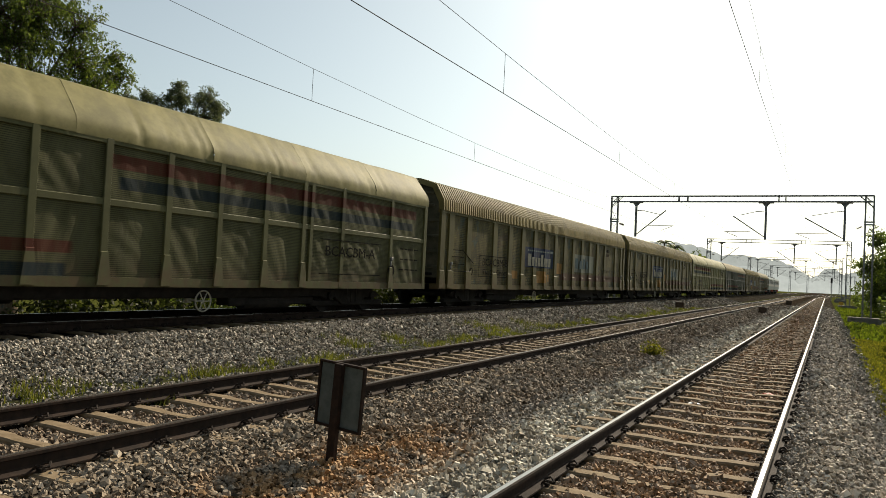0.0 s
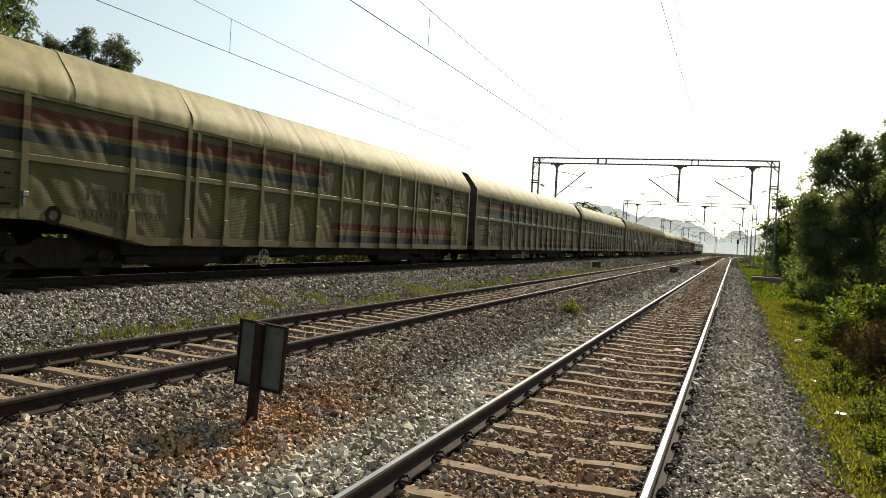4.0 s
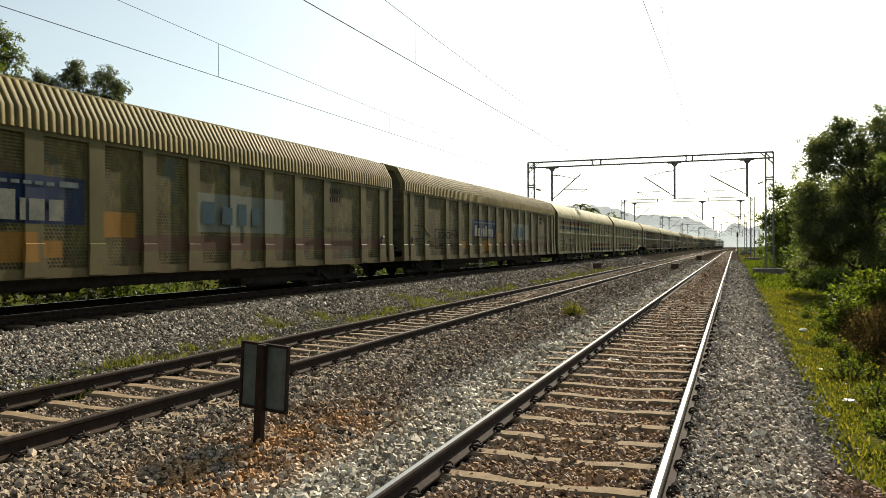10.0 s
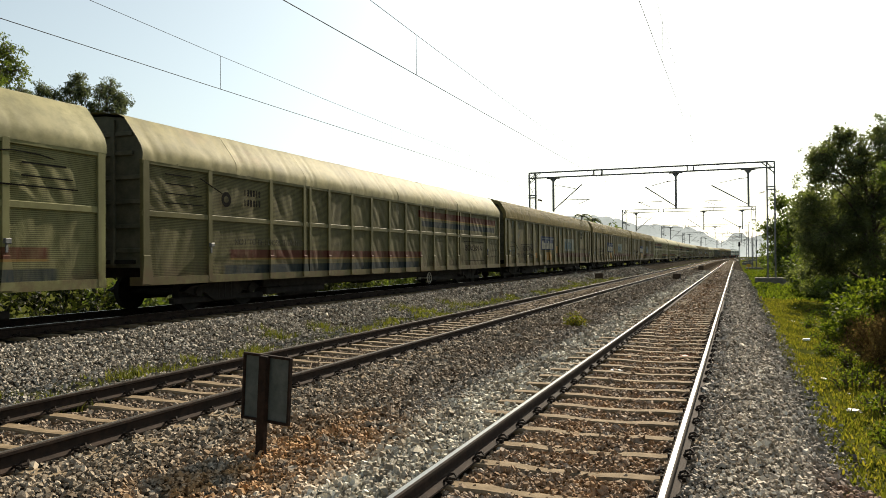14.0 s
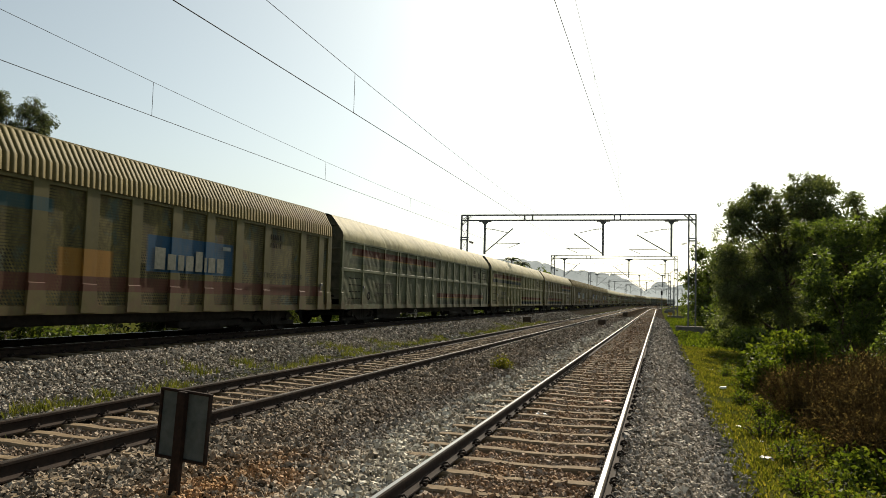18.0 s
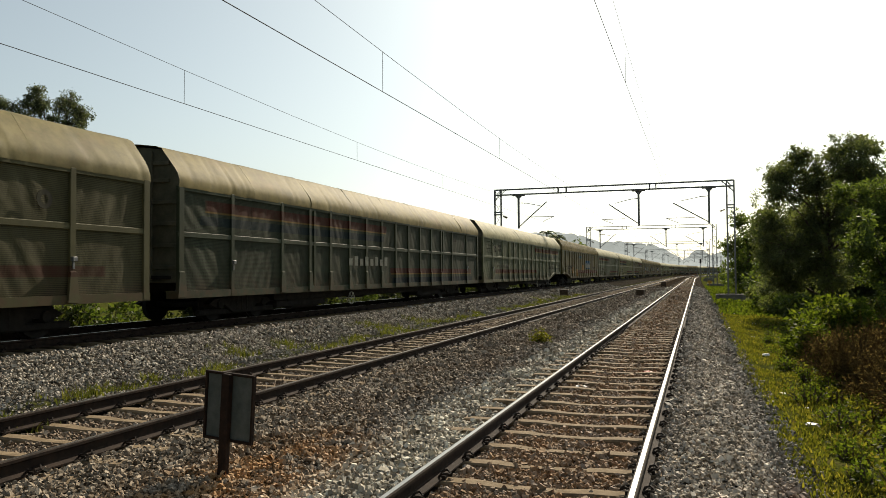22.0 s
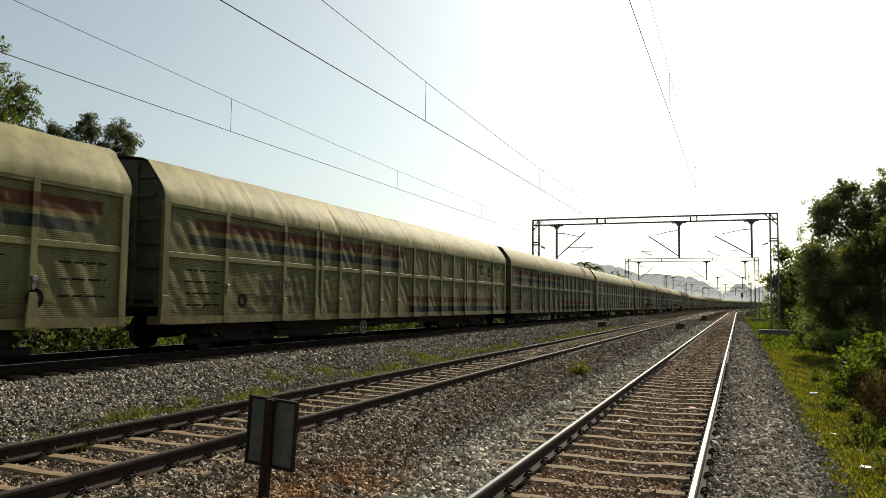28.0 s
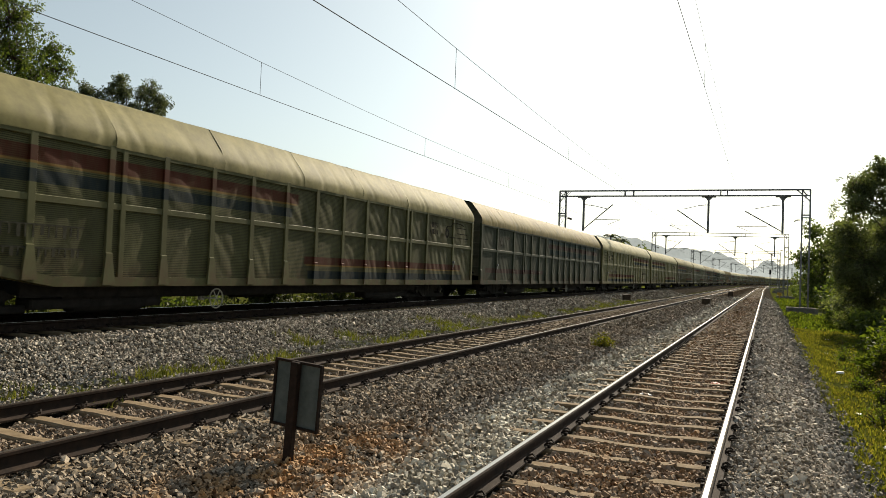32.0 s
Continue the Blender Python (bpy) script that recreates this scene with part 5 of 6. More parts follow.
        if k != -10:
            s = Shape()
            for i in range(12):
                s.box(off - 0.002, off + 0.001, -4.4 + i * 0.23, -4.24 + i * 0.23, 2.25, 2.31)
            tagged(part("stencilling", s.mesh("stencilling", M_PALEBLUE), w, "row of small worn pale letter bars"), kind="stuff")
            for i, (a, b) in enumerate(((2.2, 2.75), (2.9, 3.4), (3.5, 3.95), (4.05, 4.5))):
                q = Shape().box(off - 0.002, off + 0.002, a, b - 0.12, 1.70, 2.2 - 0.1 * (i % 2))
                part("letter_block", q.mesh("letter_block", M_BLUESIGN), w, "pale blue painted block")
    elif tone in ("brown", "dark"):
        part("painted_ring", flat_ring(off, -9.6 if kind == "LU" else 9.48, 2.55, 0.085, 0.175, M_FADED), w)
        digit_rows(w, -8.9 if kind == "LU" else 7.95, (2.68,), 5, 0.13, off, M_FADED)
    elif kind == "UL":
        s = Shape()
        for z, h, n in ((1.45, 0.20, 15), (1.14, 0.13, 17)):
            s.box(off - 0.004, off, -8.9, -6.7, z + h, z + h + 0.022)
            for i in range(n):
                y = -8.86 + i * 2.15 / n
                s.box(off - 0.004, off, y, y + (0.035 if i % 3 else 0.07), z + (0.04 if i % 4 == 1 else 0), z + h)
        tagged(part("stencilling", s.mesh("stencilling", M_FADED), w, "two rows of faded unreadable painted letters"), kind="stuff")
        part("painted_ring", flat_ring(off, -9.55, 1.15, 0.089, 0.171), w)
        bars(w, -11.6, -10.4, (1.05, 1.3, 1.55, 1.8), "rows of worn black painted marks", off)
        digit_rows(w, 7.95, (2.70, 2.45), 6, 0.17, off)
        part("painted_ring", flat_ring(off, 9.48, 2.55, 0.085, 0.175), w)
        line_diagram(w, 9.48, 2.55, off)
    else:
        put_text(w, "NOT TO BE LOOSE SHUNTED", -9.3, 1.50, 0.16, off)
        s = Shape()
        for z, y1 in ((2.35, -10.4), (2.55, -10.45), (2.75, -10.6), (2.95, -10.8)):
            s.box(off - 0.004, off, -11.6, y1, z - 0.013, z + 0.013)
        s.tube((off - 0.002, -10.5, 2.95), (off - 0.002, -9.75, 2.68), 0.012, n=4)
        tagged(part("stencilling", s.mesh("stencilling", M_BLACKPAINT), w, "thin black painted guide lines"), kind="stuff")
        part("painted_ring", flat_ring(off, -9.6, 2.55, 0.085, 0.175), w)
        digit_rows(w, -8.9, (2.68, 2.44), 6, 0.16, off)
        put_text(w, "BCACBM-A", 7.0, 1.45, 0.26, off, 2.3)
        part("painted_ring", flat_ring(off, 10.2, 1.15, 0.085, 0.175), w)
        s = Shape()
        for z in (1.0, 1.85):
            s.box(off - 0.004, off, 6.8, 9.6, z - 0.012, z + 0.012)
        part("painted_border", s.mesh("painted_border", M_BLACKPAINT), w)
        bars(w, 10.6, 11.7, (1.2, 1.5, 1.8), "rows of worn black painted marks", off)
    if k in (-12, -13):
        for i in range(8):
            y = -3.5 + i * 0.43
            q = Shape().box(off - 0.004, off, y, y + 0.26, 1.46, 1.70 + 0.08 * (i % 2))
            part("letter_block", q.mesh("letter_block", M_SIGNLETTER), w, "worn pale cream painted block")
    MOVERS.append((w, k * WAGON_PITCH - HALF))
    return w


RAKE = {7: ("UL", "brown"), 6: ("C", "cream"), 5: ("LU", "dark"), 4: ("UL", "pale"), 3: ("C", "cream"), 2: ("C", "cream"), 1: ("LU", "grey"), 0: ("UL", "grey"), -1: ("UL", "rusty"),
        -2: ("LU", "pale"), -3: ("UL", "pale"), -4: ("C", "cream"), -5: ("C", "cream"), -6: ("C", "cream"), -7: ("LU", "rusty"), -8: ("UL", "pale"), -9: ("UL", "jade"), -10: ("C", "cream"),
        -11: ("LU", "jade"), -12: ("UL", "dark"), -13: ("UL", "brown"), -14: ("UL", "jade"), -15: ("UL", "grey"), -16: ("UL", "pale"), -17: ("LU", "pale"), -18: ("LU", "dark"), -19: ("UL", "grey")}


def locomotive(y_off, flip):
    """A boxy electric locomotive with a cab at each end."""
    o = empty("electric_locomotive", pose(-12.68, front_y(0) + y_off, 0.53))
    tagged(o, "dark green and cream electric locomotive with raised pantograph", "locomotive", "locomotives at the head of the train")
    paint = simple("loco_green", (0.035, 0.06, 0.045), (0.06, 0.09, 0.065), 2, 0.5, 0, 0.1)
    glass = Mat("cab_glass", 0.08).col((0.02, 0.025, 0.03)).done()
    s = Shape().prism([(-1.5, 1.0), (1.5, 1.0), (1.52, 3.3), (1.2, 3.75), (-1.2, 3.75), (-1.52, 3.3)], -8.6, 8.6)
    for e in (-1, 1):
        a, b = e * 8.6, e * 9.6
        v = [(-1.5, a, 1.0), (1.5, a, 1.0), (1.52, a, 3.3), (1.2, a, 3.75), (-1.2, a, 3.75), (-1.52, a, 3.3), (-1.4, b, 1.0), (1.4, b, 1.0), (1.35, b, 2.4), (1.1, e * 9.0, 3.7), (-1.1, e * 9.0, 3.7), (-1.35, b, 2.4)]
        s.add(v, [(i, (i + 1) % 6, 6 + (i + 1) % 6, 6 + i) for i in range(6)] + [(6, 7, 8, 9, 10, 11)])
    body = part("body", s.mesh("body", paint), o)
    for e in (-1, 1):
        for x in (-0.62, 0.62):
            s = Shape().box(x - 0.5, x + 0.5, e * 9.38 - 0.03, e * 9.38 + 0.03, 2.6, 3.15, 0.02)
            part("windscreen", s.mesh("windscreen", glass), body)
        s = Shape().box(1.5, 1.56, e * 8.3 - 0.4, e * 8.3 + 0.4, 2.3, 2.95, 0.02)
        part("cab_window", s.mesh("cab_window", glass), body)
        s = Shape().box(-1.3, 1.3, e * 9.55 - 0.1, e * 9.55 + 0.1, 0.5, 1.0, 0.03)
        part("buffer_beam", s.mesh("buffer_beam", M_REDPAINT), o)
        for x in (-0.9, 0.9):
            s = Shape().tube((x, e * 9.6, 1.05), (x, e * 9.95, 1.05), 0.1, n=10)
            s.tube((x, e * 9.95, 1.05), (x, e * 10.02, 1.05), 0.24, n=12)
            part("buffer", s.mesh("buffer", M_DARKSTEEL), o)
    s = Shape().box(1.525, 1.545, -8.6, 8.6, 1.75, 2.15, 0.004)
    part("stripe", s.mesh("stripe", M_WHITEPAINT), body, "cream waist band")
    for y in np.arange(-5.5, 5.6, 1.6):
        s = Shape()
        for z in np.arange(2.4, 3.1, 0.12):
            s.box(1.52, 1.56, y - 0.5, y + 0.5, z, z + 0.06)
        part("louvre", s.mesh("louvre", M_DARKSTEEL), body)
    s = Shape()
    for y in (-4.5, -1.5, 1.5, 4.5):
        s.box(-0.8, 0.8, y - 0.9, y + 0.9, 3.75, 4.0, 0.05)
    part("roof_gear", s.mesh("roof_gear", M_DARKSTEEL), o)
    s = Shape()
    for x in (-0.45, 0.45):
        s.tube((x, flip * 6.2, 3.95), (x, flip * 7.4, 4.75), 0.03, n=5)
        s.tube((x, flip * 7.4, 4.75), (x * 0.9, flip * 6.4, 5.62), 0.025, n=5)
    s.tube((-0.8, flip * 6.4, 5.64), (0.8, flip * 6.4, 5.64), 0.03, n=5)
    part("pantograph", s.mesh("pantograph", M_DARKSTEEL), o)
    s = Shape().box(-1.2, 1.2, -2.4, 2.4, 0.4, 1.0, 0.06)
    part("equipment_box", s.mesh("equipment_box", M_DARKSTEEL), o)
    running_gear(o, (-6.2, -4.2, 4.2, 6.2))
    MOVERS.append((o, y_off))


def train():
    for k in range(7, -20, -1):
        wagon(k, *RAKE[k], k in (7, -2, -11), k in (-1, -10, -19))
    locomotive(7 * WAGON_PITCH + 10.6, 1)
    locomotive(7 * WAGON_PITCH + 31.0, -1)


# ------------------------------------------------------------ trackside things
def marker_sign():
    z = float(ground_z(-4.29, 6.07))
    s = empty("trackside_sign", pose(-4.21, 6.07, z, 0, 3.3, -5))
    tagged(s, "low trackside sign plate seen from its pale grey back", "sign")
    t, b = 0.775 - z, 0.16 - z
    part("post", Shape().box(-0.045, 0.045, -0.075, -0.012, -0.35, t + 0.005, 0.006).mesh("post", M_SIGNFRAME), s, "rusty dark angle-iron post")
    part("plate", Shape().box(-0.255, 0.275, -0.004, 0.008, b, t, 0.003).mesh("plate", M_SIGNBACK), s, "weathered pale sheet-metal back")
    for x0, x1, z0, z1 in ((-0.272, 0.292, t - 0.012, t + 0.012), (-0.272, 0.292, b - 0.012, b + 0.012), (-0.272, -0.25, b, t), (0.27, 0.292, b, t)):
        part("frame_bar", Shape().box(x0, x1, -0.03, 0.012, z0, z1, 0.004).mesh("frame_bar", M_SIGNFRAME), s)


def junction_box(x, y, size, label):
    z = float(ground_z(x, y))
    b = empty("junction_box", pose(x, y, z, 0, 0, random.uniform(-8, 8)))
    tagged(b, label, "trackside box")
    w, h = size
    part("cabinet", Shape().box(-w / 2, w / 2, -0.2, 0.2, 0.12, h, 0.02).mesh("cabinet", M_BROWNBOX), b)
    part("lid", Shape().box(-w / 2 - 0.02, w / 2 + 0.02, -0.22, 0.22, h, h + 0.05, 0.015).mesh("lid", M_BROWNBOX), b)
    for sx in (-1, 1):
        part("leg", Shape().box(sx * (w / 2 - 0.05) - 0.03, sx * (w / 2 - 0.05) + 0.03, -0.03, 0.03, -0.2, 0.12).mesh("leg", M_DARKSTEEL), b)


def marker_board(x, y):
    z = float(ground_z(x, y))
    b = empty("marker_board", pose(x, y, z))
    tagged(b, "small faded yellow marker board on a short post", "marker")
    part("post", Shape().box(-0.04, 0.04, -0.03, 0.03, -0.2, 0.7).mesh("post", M_YELLOW), b)
    part("board", Shape().box(-0.28, 0.28, -0.05, -0.03, 0.5, 0.95, 0.01).mesh("board", M_YELLOW), b)


def signal_post(x, y, h):
    z = float(ground_z(x, y))
    b = empty("colour_light_signal", pose(x, y, z))
    tagged(b, "dark colour-light signal head on a slim post", "signal")
    part("post", Shape().tube((0, 0, -0.3), (0, 0, h), 0.07, n=8).mesh("post", M_STEEL), b)
    part("head", Shape().box(-0.22, 0.22, -0.12, 0.12, h - 0.2, h + 1.0, 0.03).mesh("head", M_DARKSTEEL), b)
    for k in range(3):
        part("lens_hood", Shape().tube((0, -0.12, h + 0.0 + k * 0.36), (0, -0.3, h + k * 0.36), 0.11, n=10).mesh("lens_hood", M_DARKSTEEL), b)
    s = Shape()
    for x0 in (-0.2, 0.2):
        s.tube((x0, 0.25, 0), (x0, 0.2, h), 0.02, n=4)
    part("ladder", s.mesh("ladder", M_STEEL), b)


def crumpled(name, label, x, y, r, mat, seed):
    """A crumpled scrap lying on the ground."""
    rng = np.random.default_rng(seed)
    bm = bmesh.new()
    bmesh.ops.create_icosphere(bm, subdivisions=2, radius=r)
    for v in bm.verts:
        v.co *= rng.uniform(0.55, 1.2)
        v.co.z *= 0.35
    me = bpy.data.meshes.new(name)
    bm.to_mesh(me)
    bm.free()
    me.materials.append(mat)
    ob = new(name, me)
    ob.matrix_basis = pose(x, y, float(ground_z(x, y)) + r * 0.3, 0, 0, rng.uniform(0, 360))
    tagged(ob, label, "litter", "scraps of litter along the verge")


def backdrop():
    """Wooded hills far beyond the line's end, their haze painted as a pale glow."""
    m = Mat("far_hills_haze_glow", 1.0)
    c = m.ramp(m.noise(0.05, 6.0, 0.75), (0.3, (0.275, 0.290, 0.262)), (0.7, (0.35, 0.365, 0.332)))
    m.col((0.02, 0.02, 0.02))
    # emission stands in for haze: the hills glow, paler towards the foot
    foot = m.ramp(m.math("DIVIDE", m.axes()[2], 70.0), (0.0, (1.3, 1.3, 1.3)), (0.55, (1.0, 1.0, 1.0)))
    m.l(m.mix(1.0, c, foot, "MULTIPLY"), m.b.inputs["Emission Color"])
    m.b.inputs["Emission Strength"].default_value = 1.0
    mat = m.done()
    rng = np.random.default_rng(3)
    crest = np.array([(-1.4, 0.03), (-0.6, 0.045), (-0.3, 0.052), (-0.175, 0.053), (-0.146, 0.049), (-0.120, 0.039), (-0.106, 0.040), (-0.085, 0.0395), (-0.06, 0.0365), (-0.040, 0.029),
                      (-0.021, 0.016), (-0.014, 0.013), (-0.009, 0.021), (0.004, 0.028), (0.018, 0.020), (0.03, 0.025), (0.05, 0.022), (0.2, 0.03), (1.0, 0.03)])
    for dist, part_h, drop in ((1500, 1.0, 0.0), (1050, 0.72, 0.002)):
        u = np.linspace(-1.4, 1.0, 4800)
        h = np.interp(u + (0.012 if drop else 0), crest[:, 0], crest[:, 1])
        h = np.convolve(np.pad(h, 8, "edge"), np.ones(17) / 17, "valid") * part_h - drop
        crowns = np.zeros_like(u)
        for c, w, a in zip(rng.uniform(-1.4, 1.0, 900), rng.uniform(0.0025, 0.009, 900), rng.uniform(0.25, 0.6, 900)):
            near = np.abs(u - c) < w
            crowns[near] = np.maximum(crowns[near], a * w * np.sqrt(1 - ((u[near] - c) / w) ** 2))
        h = h + crowns - 0.001
        v = np.concatenate([np.stack([u * dist, 0 * u + dist, 0 * u - 8], 1), np.stack([u * dist, 0 * u + dist + 30, h * dist], 1)])
        n = len(u)
        a = np.arange(n - 1)
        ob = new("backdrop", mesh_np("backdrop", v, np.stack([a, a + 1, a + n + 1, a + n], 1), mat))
        tagged(ob, "hazy wooded hills on the horizon", "hills", kind="structure")


# ------------------------------------------------------------ putting the place together
ground_sheet()
track("near running line of worn steel rails on concrete sleepers", NEAR_LINE, -8, 420, -7.5, 72, M_RAILTOP)
track("middle running line of rusty rails on concrete sleepers", MID_LINE, -8, 420, -7.5, 60, M_RAILDULL)
track("raised far line of rails carrying the freight train", FAR_LINE, -420, 1100, 4, 30, M_RAILTOP)
for _y in SPANS[2:]:
    gantry(_y)
overhead_wires()
train()
marker_sign()
junction_box(-4.10, 59, (0.55, 0.5), "low brown metal trackside cabinet on the ballast")
junction_box(-9.4, 56, (0.6, 0.45), "small dark trackside box on the ballast bank")
junction_box(-4.0, 98, (0.6, 0.6), "low brown metal trackside cabinet on the ballast")
marker_board(1.75, 118)
signal_post(0.9, 205, 4.5)

lobed_tree("broadleaf_tree", "tall dark-leaved broadleaf tree behind the verge scrub", (6.3, 42.5),
           ((3.9, 6.7, 0.7), (4.5, 6.9, 0.9), (5.1, 7.6, 0.8), (6.9, 7.7, 0.85), (7.9, 8.1, 0.8), (8.6, 7.9, 0.5), (4.1, 5.8, 1.1), (5.7, 6.3, 1.3), (7.3, 6.8, 1.3), (8.3, 6.4, 1.2),
            (3.6, 4.4, 1.1), (4.5, 2.9, 1.5), (5.7, 4.2, 1.5), (6.1, 1.9, 1.4), (7.2, 4.5, 1.4), (4.2, 1.3, 1.3), (3.5, 2.6, 0.9), (8.6, 4.6, 1.5)), 0.095, M_LEAF_DARK_HAZED, 11, 5000)
lobed_tree("broadleaf_tree", "ragged dark-leaved tree with a thin airy crown", (10.4, 43.5),
           ((9.7, 7.3, 0.7), (10.1, 6.7, 0.55), (10.6, 5.9, 0.9), (11.5, 6.3, 0.9), (12.4, 5.8, 1.0), (10.2, 4.6, 1.2), (11.6, 4.5, 1.3), (13.0, 4.6, 1.2), (12.0, 2.8, 1.5), (10.2, 2.8, 1.4)), 0.10, M_LEAF_DARK_HAZED, 12, 3300)
lobed_tree("broadleaf_tree", "dense tree draped with sunlit creepers", (7.8, 34.5),
           ((5.8, 5.0, 0.5), (6.7, 4.8, 0.7), (7.7, 4.9, 0.8), (8.8, 5.1, 0.8), (6.9, 4.0, 1.0), (8.2, 3.7, 1.2), (9.3, 3.9, 1.1), (6.5, 2.8, 1.0), (10.2, 4.9, 0.9), (10.6, 3.6, 1.2), (7.9, 2.3, 1.2), (9.6, 2.4, 1.2)), 0.095, M_LEAF, 13, 4600)
lobed_tree("broadleaf_tree", "young tree with drooping sunlit leaf sprays", (5.6, 26.6),
           ((5.1, 3.3, 0.4), (4.9, 2.5, 0.6), (6.5, 2.9, 0.6), (6.2, 2.2, 0.7), (7.0, 2.5, 0.65), (5.4, 1.8, 0.6), (6.0, 1.2, 0.7), (7.3, 1.6, 0.8), (7.9, 2.9, 0.8), (8.6, 2.2, 0.9)), 0.105, M_LEAF, 14, 5200, 0.08, fill=0.06)
lobed_tree("broadleaf_tree", "mid-green tree standing beyond the gantry mast", (5.2, 88),
           ((4.4, 7.3, 1.2), (3.7, 4.5, 1.4), (4.7, 2.0, 2.0), (5.9, 4.8, 2.0), (5.6, 0.6, 1.8), (6.9, 6.6, 1.6), (8.2, 5.0, 2.2), (7.5, 2.2, 2.2), (9.8, 6.2, 1.8)), 0.26, M_LEAF, 15, 550)
lobed_tree("broadleaf_tree", "dense dark-green tree in the lineside woods", (9.6, 54),
           ((6.0, 3.4, 1.5), (7.0, 5.4, 1.5), (8.6, 6.2, 1.6), (10.6, 6.6, 1.6), (8.2, 3.6, 1.9), (10.6, 4.0, 2.0), (12.6, 5.4, 1.7), (7.0, 1.4, 1.6), (10.0, 1.6, 1.8), (5.6, 1.2, 1.2)), 0.2, M_LEAF_DARK_HAZED, 16, 900)
lobed_tree("broadleaf_tree", "tall leafy tree standing beyond the train", (-24.0, 15.5),
           ((-23.0, 9.3, 1.2, -0.3), (-23.0, 9.3, 1.0, 1.2), (-23.0, 8.75, 0.5, 2.8), (-23.0, 8.1, 0.6, 2.9), (-23.0, 8.2, 1.1, 1.2), (-23.2, 8.2, 1.2, -1.0), (-23.4, 10.3, 1.3, 0.2), (-23.2, 9.1, 1.4, -1.4),
            (-23.6, 11.4, 1.2, -0.6), (-23.0, 7.0, 1.4, 0.2), (-23.0, 7.2, 1.2, 2.0), (-24.0, 10.4, 1.4, -2.0)), 0.10, M_LEAF, 21, 2700, 0.25, fill=0, airy=0.20, droop=1.0)
lobed_tree("broadleaf_tree", "slender tree with two rounded leafy heads beyond the train", (-29.3, 28.0),
           ((-29.0, 10.2, 0.48, -1.2), (-29.0, 9.85, 0.45, -0.75), (-29.0, 9.0, 0.4, -0.35), (-29.0, 9.75, 0.45, 1.75), (-29.0, 9.6, 0.45, -1.6), (-29.0, 9.5, 0.42, -1.0), (-29.1, 8.9, 0.7, -1.3), (-29.0, 10.25, 0.55, 0.9), (-29.0, 9.9, 0.5, 0.25), (-29.0, 9.8, 0.5, 1.3),
            (-29.0, 9.3, 0.5, 1.5), (-29.1, 9.2, 0.7, 0.7), (-29.1, 8.6, 0.8, 1.0)), 0.085, M_LEAF_OLIVE, 22, 5000, 0.16, fill=0, airy=0.14)
lobed_tree("broadleaf_tree", "low yellowish-green tree beyond the train", (-29.3, 24.8),
           ((-29.0, 9.45, 0.36, 0.0), (-29.0, 9.2, 0.42, 0.75), (-29.0, 8.8, 0.5, 1.1), (-29.0, 9.0, 0.42, -0.9), (-29.0, 9.2, 0.36, 0.2), (-29.0, 8.75, 0.45, -0.6), (-29.0, 8.6, 0.45, -1.3), (-29.0, 8.4, 0.6, 0.2), (-29.0, 8.4, 0.55, -2.1)), 0.075, M_LEAF_OLIVE, 24, 5000, 0.14, fill=0, airy=0.14)
for _i, (_x, _yy, _h) in enumerate(((-25.6, 134, 10.1), (-24.2, 137, 9.5), (-27.0, 138, 9.0))):
    palm("distant palm tree showing above the wagon roofs", (_x, _yy), _h, 25 + _i)
for _i, (_x, _yy, _h, _c) in enumerate(((-30, 165, 9, 5), (11, 130, 9, 4), (13, 165, 9, 5))):
    tree("broadleaf_tree", "distant hazy tree beside the line", (_x, _yy), _h, (_c, _c), 3000, 0.7, M_LEAF, 30 + _i, low=0.08, clump=1.8, group="distant trees beside the line")

bush("bush", "bright green leafy shrub on the verge", (3.7, 24), (1.1, 1.2, 1.9), 6500, 0.15, M_LEAF_BRIGHT, 41, stems=24)
bush("bush", "bright green leafy shrub on the verge", (2.7, 21.0), (0.6, 1.0, 1.1), 3000, 0.13, M_LEAF_BRIGHT, 42, stems=16)
bush("bush", "low green shrub beside the gantry footing", (4.4, 58), (1.0, 1.2, 1.6), 3000, 0.17, M_LEAF, 43)
bush("bush", "low green shrub beside the gantry footing", (3.9, 46), (1.2, 1.6, 1.3), 4000, 0.17, M_LEAF, 44)
bush("bush", "tangled green undergrowth below the trees", (4.6, 36), (1.6, 2.0, 1.5), 6000, 0.18, M_LEAF, 45, stems=30)
bush("bush", "tangled green undergrowth below the trees", (7.5, 30), (2.4, 1.6, 2.2), 9000, 0.14, M_LEAF, 46, stems=30)
bush("bush", "tangled green undergrowth below the trees", (6.4, 22.5), (1.6, 1.4, 1.9), 7000, 0.13, M_LEAF, 47, stems=24)
for _i, (_x, _yy, _w, _h) in enumerate(((2.9, 17.0, 0.9, 1.3), (4.2, 16.6, 1.3, 1.45), (3.3, 14.6, 0.9, 1.2), (4.9, 19.3, 1.4, 1.5), (3.1, 12.9, 0.6, 0.85), (4.1, 13.4, 1.0, 1.15), (5.4, 16.0, 1.1, 1.4), (3.7, 15.6, 1.0, 1.3))):
    bush("dry_bush", "brown dried-out thicket with sparse leaves", (_x, _yy), (_w, 1.2, _h), int(12500 * _w), 0.042, M_DRY, 48 + _i, stems=int(80 * _w), twiggy=True, group="dry thicket on the verge")
bush("bush", "low leafy green weeds in the verge", (2.9, 11.6), (0.55, 0.8, 0.55), 2200, 0.09, M_LEAF_BRIGHT, 52, stems=22)
bush("bush", "low leafy green weeds in the verge", (2.5, 9.3), (0.5, 0.6, 0.35), 1600, 0.08, M_LEAF_BRIGHT, 53, stems=18)
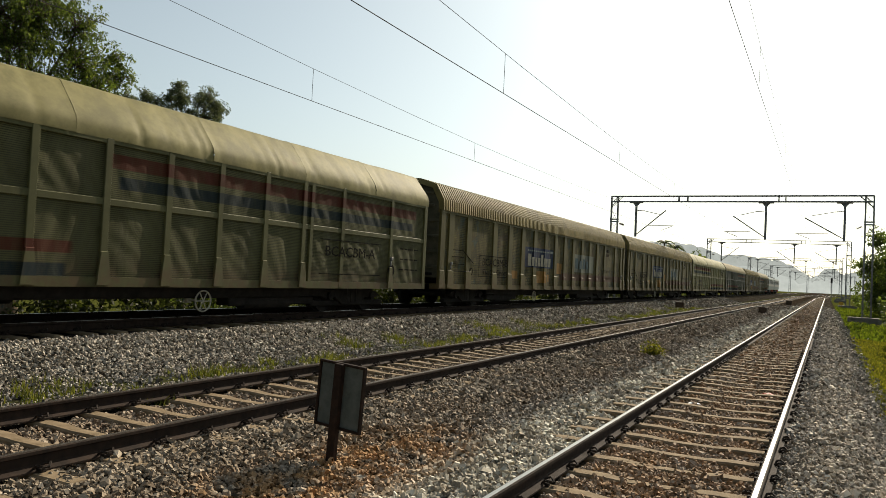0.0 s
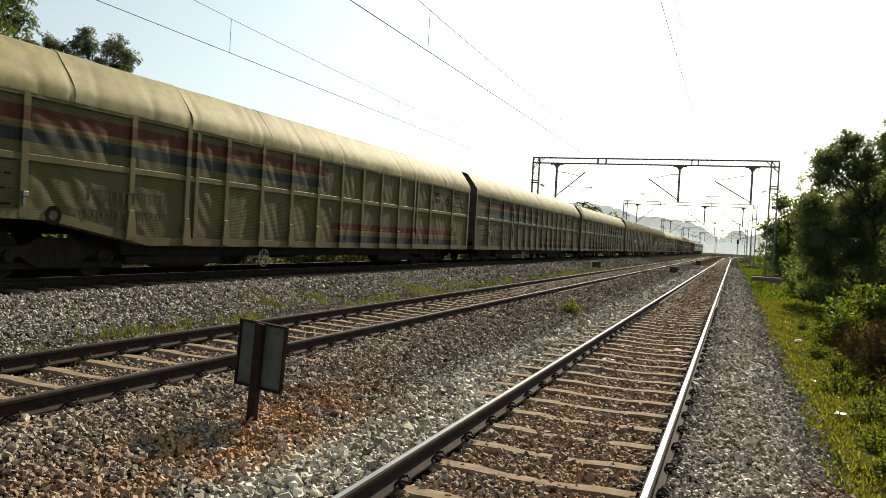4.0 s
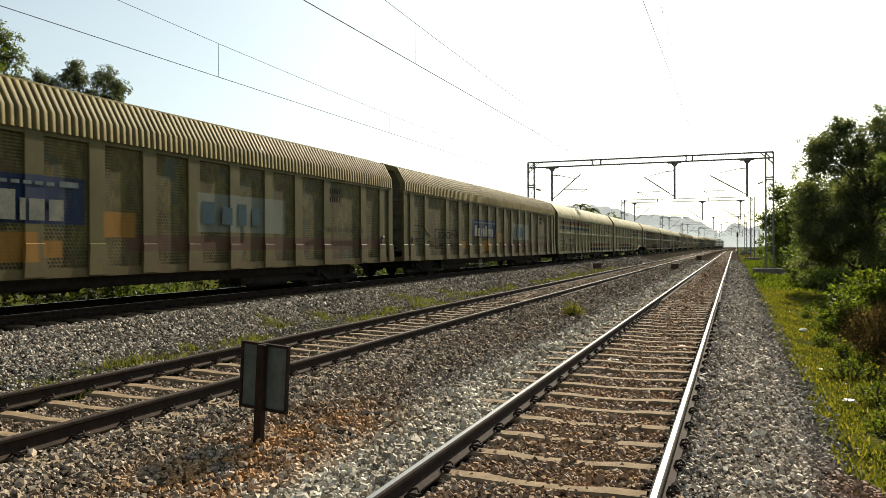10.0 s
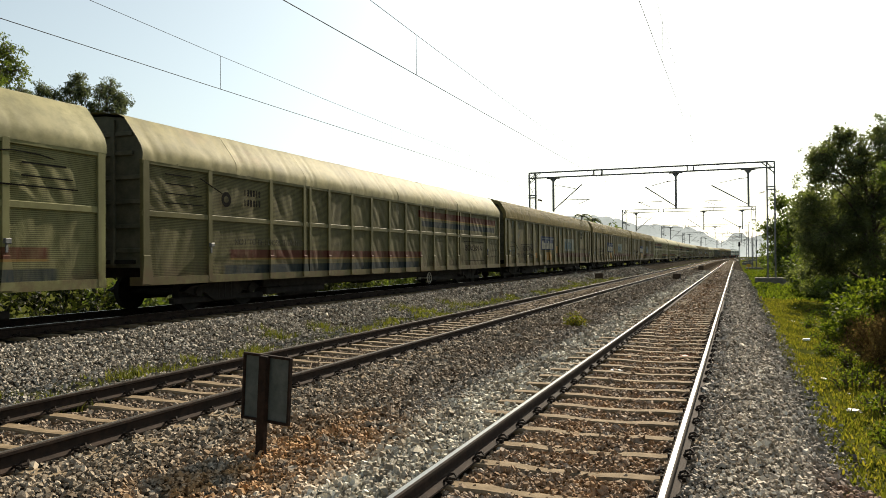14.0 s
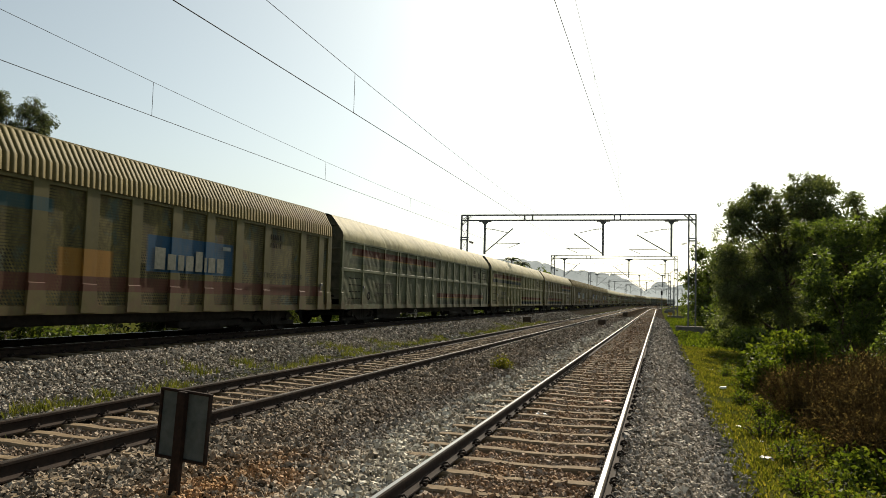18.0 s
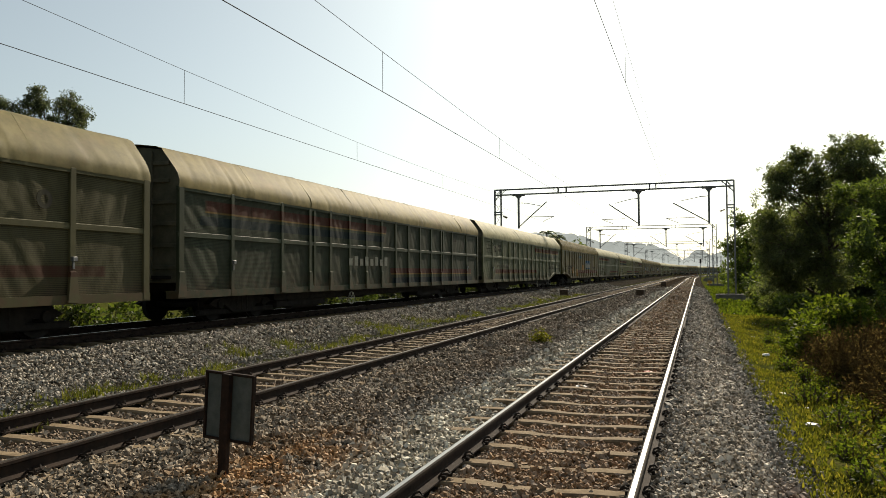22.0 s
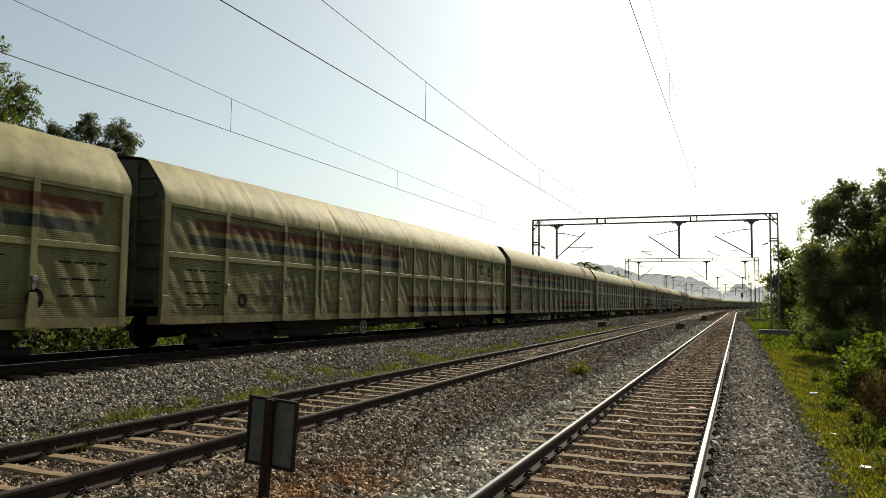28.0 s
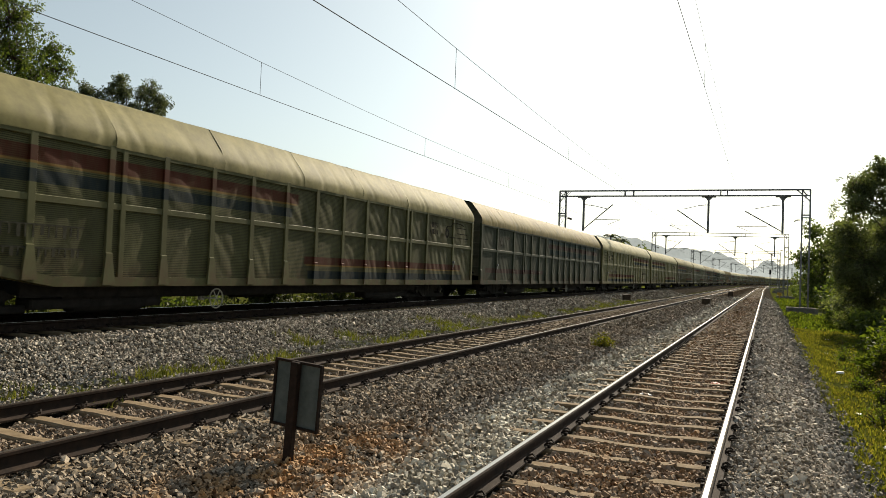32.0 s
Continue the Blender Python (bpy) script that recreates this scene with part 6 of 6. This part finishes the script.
_rng = np.random.default_rng(77)
for _i, (_x, _yy, _w, _h) in enumerate(((5.6, 47, 1.8, 2.6), (8.2, 49, 2.4, 3.4), (11.0, 48, 2.4, 3.4), (4.3, 52, 1.2, 1.8), (6.8, 58, 2.4, 3.2), (10.2, 38, 2.4, 2.8), (4.9, 30.5, 1.3, 1.4), (8.8, 27.0, 1.8, 2.0))):
    bush("bush", "dense shaded undergrowth filling the gaps between trunks", (_x, _yy), (_w, 1.8, _h), 6000, 0.22, M_LEAF_DARK_HAZED, 300 + _i, stems=34, group="undergrowth below the trees")
for _i in range(110):
    _yy = 5.5 + 30 * (_i / 110) ** 1.25 + _rng.uniform(-0.5, 0.5)
    _x = 1.35 + 0.03 * _yy + _rng.uniform(0, 1.3) + 1.1 * max(0.0, min(2.2, 8.1 - _yy))
    _r = _rng.uniform(0.12, 0.40)
    bush("weed_tuft", "low leafy green weed on the verge", (_x, _yy), (_r, _r, _rng.uniform(0.12, 0.34)), int(900 * _r + 120), 0.06, M_LEAF_BRIGHT if _i % 3 else M_GRASS, 340 + _i, "weed", 12, group="verge weeds")
# scrub behind the train, its shade put into the leaf colour
for _i in range(24):
    _yy = 3 + _i * 3.6 + _rng.uniform(-1, 1)
    bush("bush", "low shaded scrub at the foot of the raised track", (-17.0 + _rng.uniform(-0.4, 0.3), _yy), (0.7, 1.9, _rng.uniform(0.7, 1.2)), 1500, 0.11, M_LEAF_SHADED, 110 + _i, stems=14,
         group="scrub beyond the far track")
for _i in range(30):
    _yy = 2 + _i * 3.2 + _rng.uniform(-1, 1)
    bush("bush", "green scrub on the far side of the raised track", (-19.3 + _rng.uniform(-1.0, 0.6), _yy), (1.5, 2.2, _rng.uniform(2.0, 3.2)), 1500, 0.21, M_LEAF_SHADED if _i % 6 else M_LEAF, 60 + _i, stems=12,
         group="scrub beyond the far track")
for _i in range(16):
    _yy = 66 + _i * 9 + _rng.uniform(-3, 3)
    bush("bush", "distant pale green scrub along the verge", (4.2 + 0.012 * _yy + bend(_yy) + _rng.uniform(-0.5, 1.4), _yy), (1.6, 3.0, _rng.uniform(1.6, 3.4)), 900, 0.34, M_LEAF_BRIGHT if _i % 3 == 0 else M_LEAF, 460 + _i, stems=14,
         group="distant scrub along the verge")
bush("weed_tuft", "small yellowish weed tuft on the ballast", (-4.0, 20.0), (0.26, 0.26, 0.38), 700, 0.07, M_GRASS, 95, "weed", 12)

_p = []
while len(_p) < 25000:
    _x, _yy = _rng.uniform(0.85, 8), 3.5 + 40 * _rng.random() ** 1.6
    if _x < 0.34 * _yy + 0.9 and _x > 0.95 + 1.1 * max(0, min(2.2, 8.1 - _yy)) and _rng.random() < min(1, (_x - 0.7) / 0.5) and math.sin(_x * 2.3 + _yy * 0.7) + math.sin(_yy * 1.9 - _x) > -2.0 + 1.6 * _rng.random():
        _p.append((_x, _yy))
grass("verge_grass", "low yellow-green weeds and grass on the verge", _p, 0.085, M_GRASS, 201, 0.010, 4)
_p = []
_yy = 3.0
while _yy < 62:
    _r = _rng.uniform(0.06, 0.42)
    _cx = -8.8 + _rng.normal(0, 0.35)
    _p += [(_cx + _rng.normal(0, _r * 0.7), _yy + _rng.normal(0, _r)) for _ in range(int(95 * _r))]
    _yy += _rng.uniform(0.3, 2.0)
grass("strip_grass", "sparse olive grass tufts between the tracks", _p, 0.15, M_STRIP, 202, 0.007, 10)
_p = [(_rng.uniform(1.2, 5), _rng.uniform(42, 130)) for _ in range(3000)]
grass("verge_grass", "low yellow-green weeds and grass on the verge", _p, 0.2, M_LEAF_BRIGHT, 203, 0.035, 5)
crumpled("plastic_scrap", "crumpled white plastic scrap between the rails", -1.88, 12.75, 0.10, M_LITTER, 1)
crumpled("plastic_scrap", "small red plastic scrap on a sleeper", -0.91, 14.8, 0.10, M_RED, 2)
for _i, (_x, _yy, _r) in enumerate(((1.76, 22.3, 0.16), (1.46, 15.2, 0.08), (1.70, 13.9, 0.05), (2.45, 17.2, 0.06), (1.95, 44.0, 0.16), (1.15, 31.4, 0.10), (1.85, 28.9, 0.12), (1.58, 19.0, 0.05), (2.0, 10.2, 0.05), (2.35, 36.0, 0.12))):
    crumpled("plastic_scrap", "crumpled white plastic bag in the weeds", _x, _yy, 0.72 * _r, M_LITTER, 3 + _i)
crumpled("plastic_scrap", "dull grey plastic scrap in the weeds", 1.56, 12.2, 0.11, M_STEEL, 21)
crumpled("plastic_scrap", "pale green plastic bag in the weeds", 2.09, 13.0, 0.10, M_PALEGREEN, 22)
stones()
backdrop()


def motions():
    """The train draws away along the far line; its wheels roll with it."""
    times = [0.5 * i for i in range(65)]
    for ob, off in MOVERS:
        walk(ob, [(t, along(-12.68, front_y(t) + off, 0.53)) for t in times])
    turns = [(i / FPS, -math.degrees((front_y(i / FPS) - front_y(0)) / WHEEL_R)) for i in range(0, 32 * FPS + 1)]
    spin = {e: [(t, pose(0, e * 1.0, WHEEL_R, a)) for t, a in turns] for e in (-1, 1)}
    for ws, e in WHEELS:
        walk(ws, spin[e])


motions()
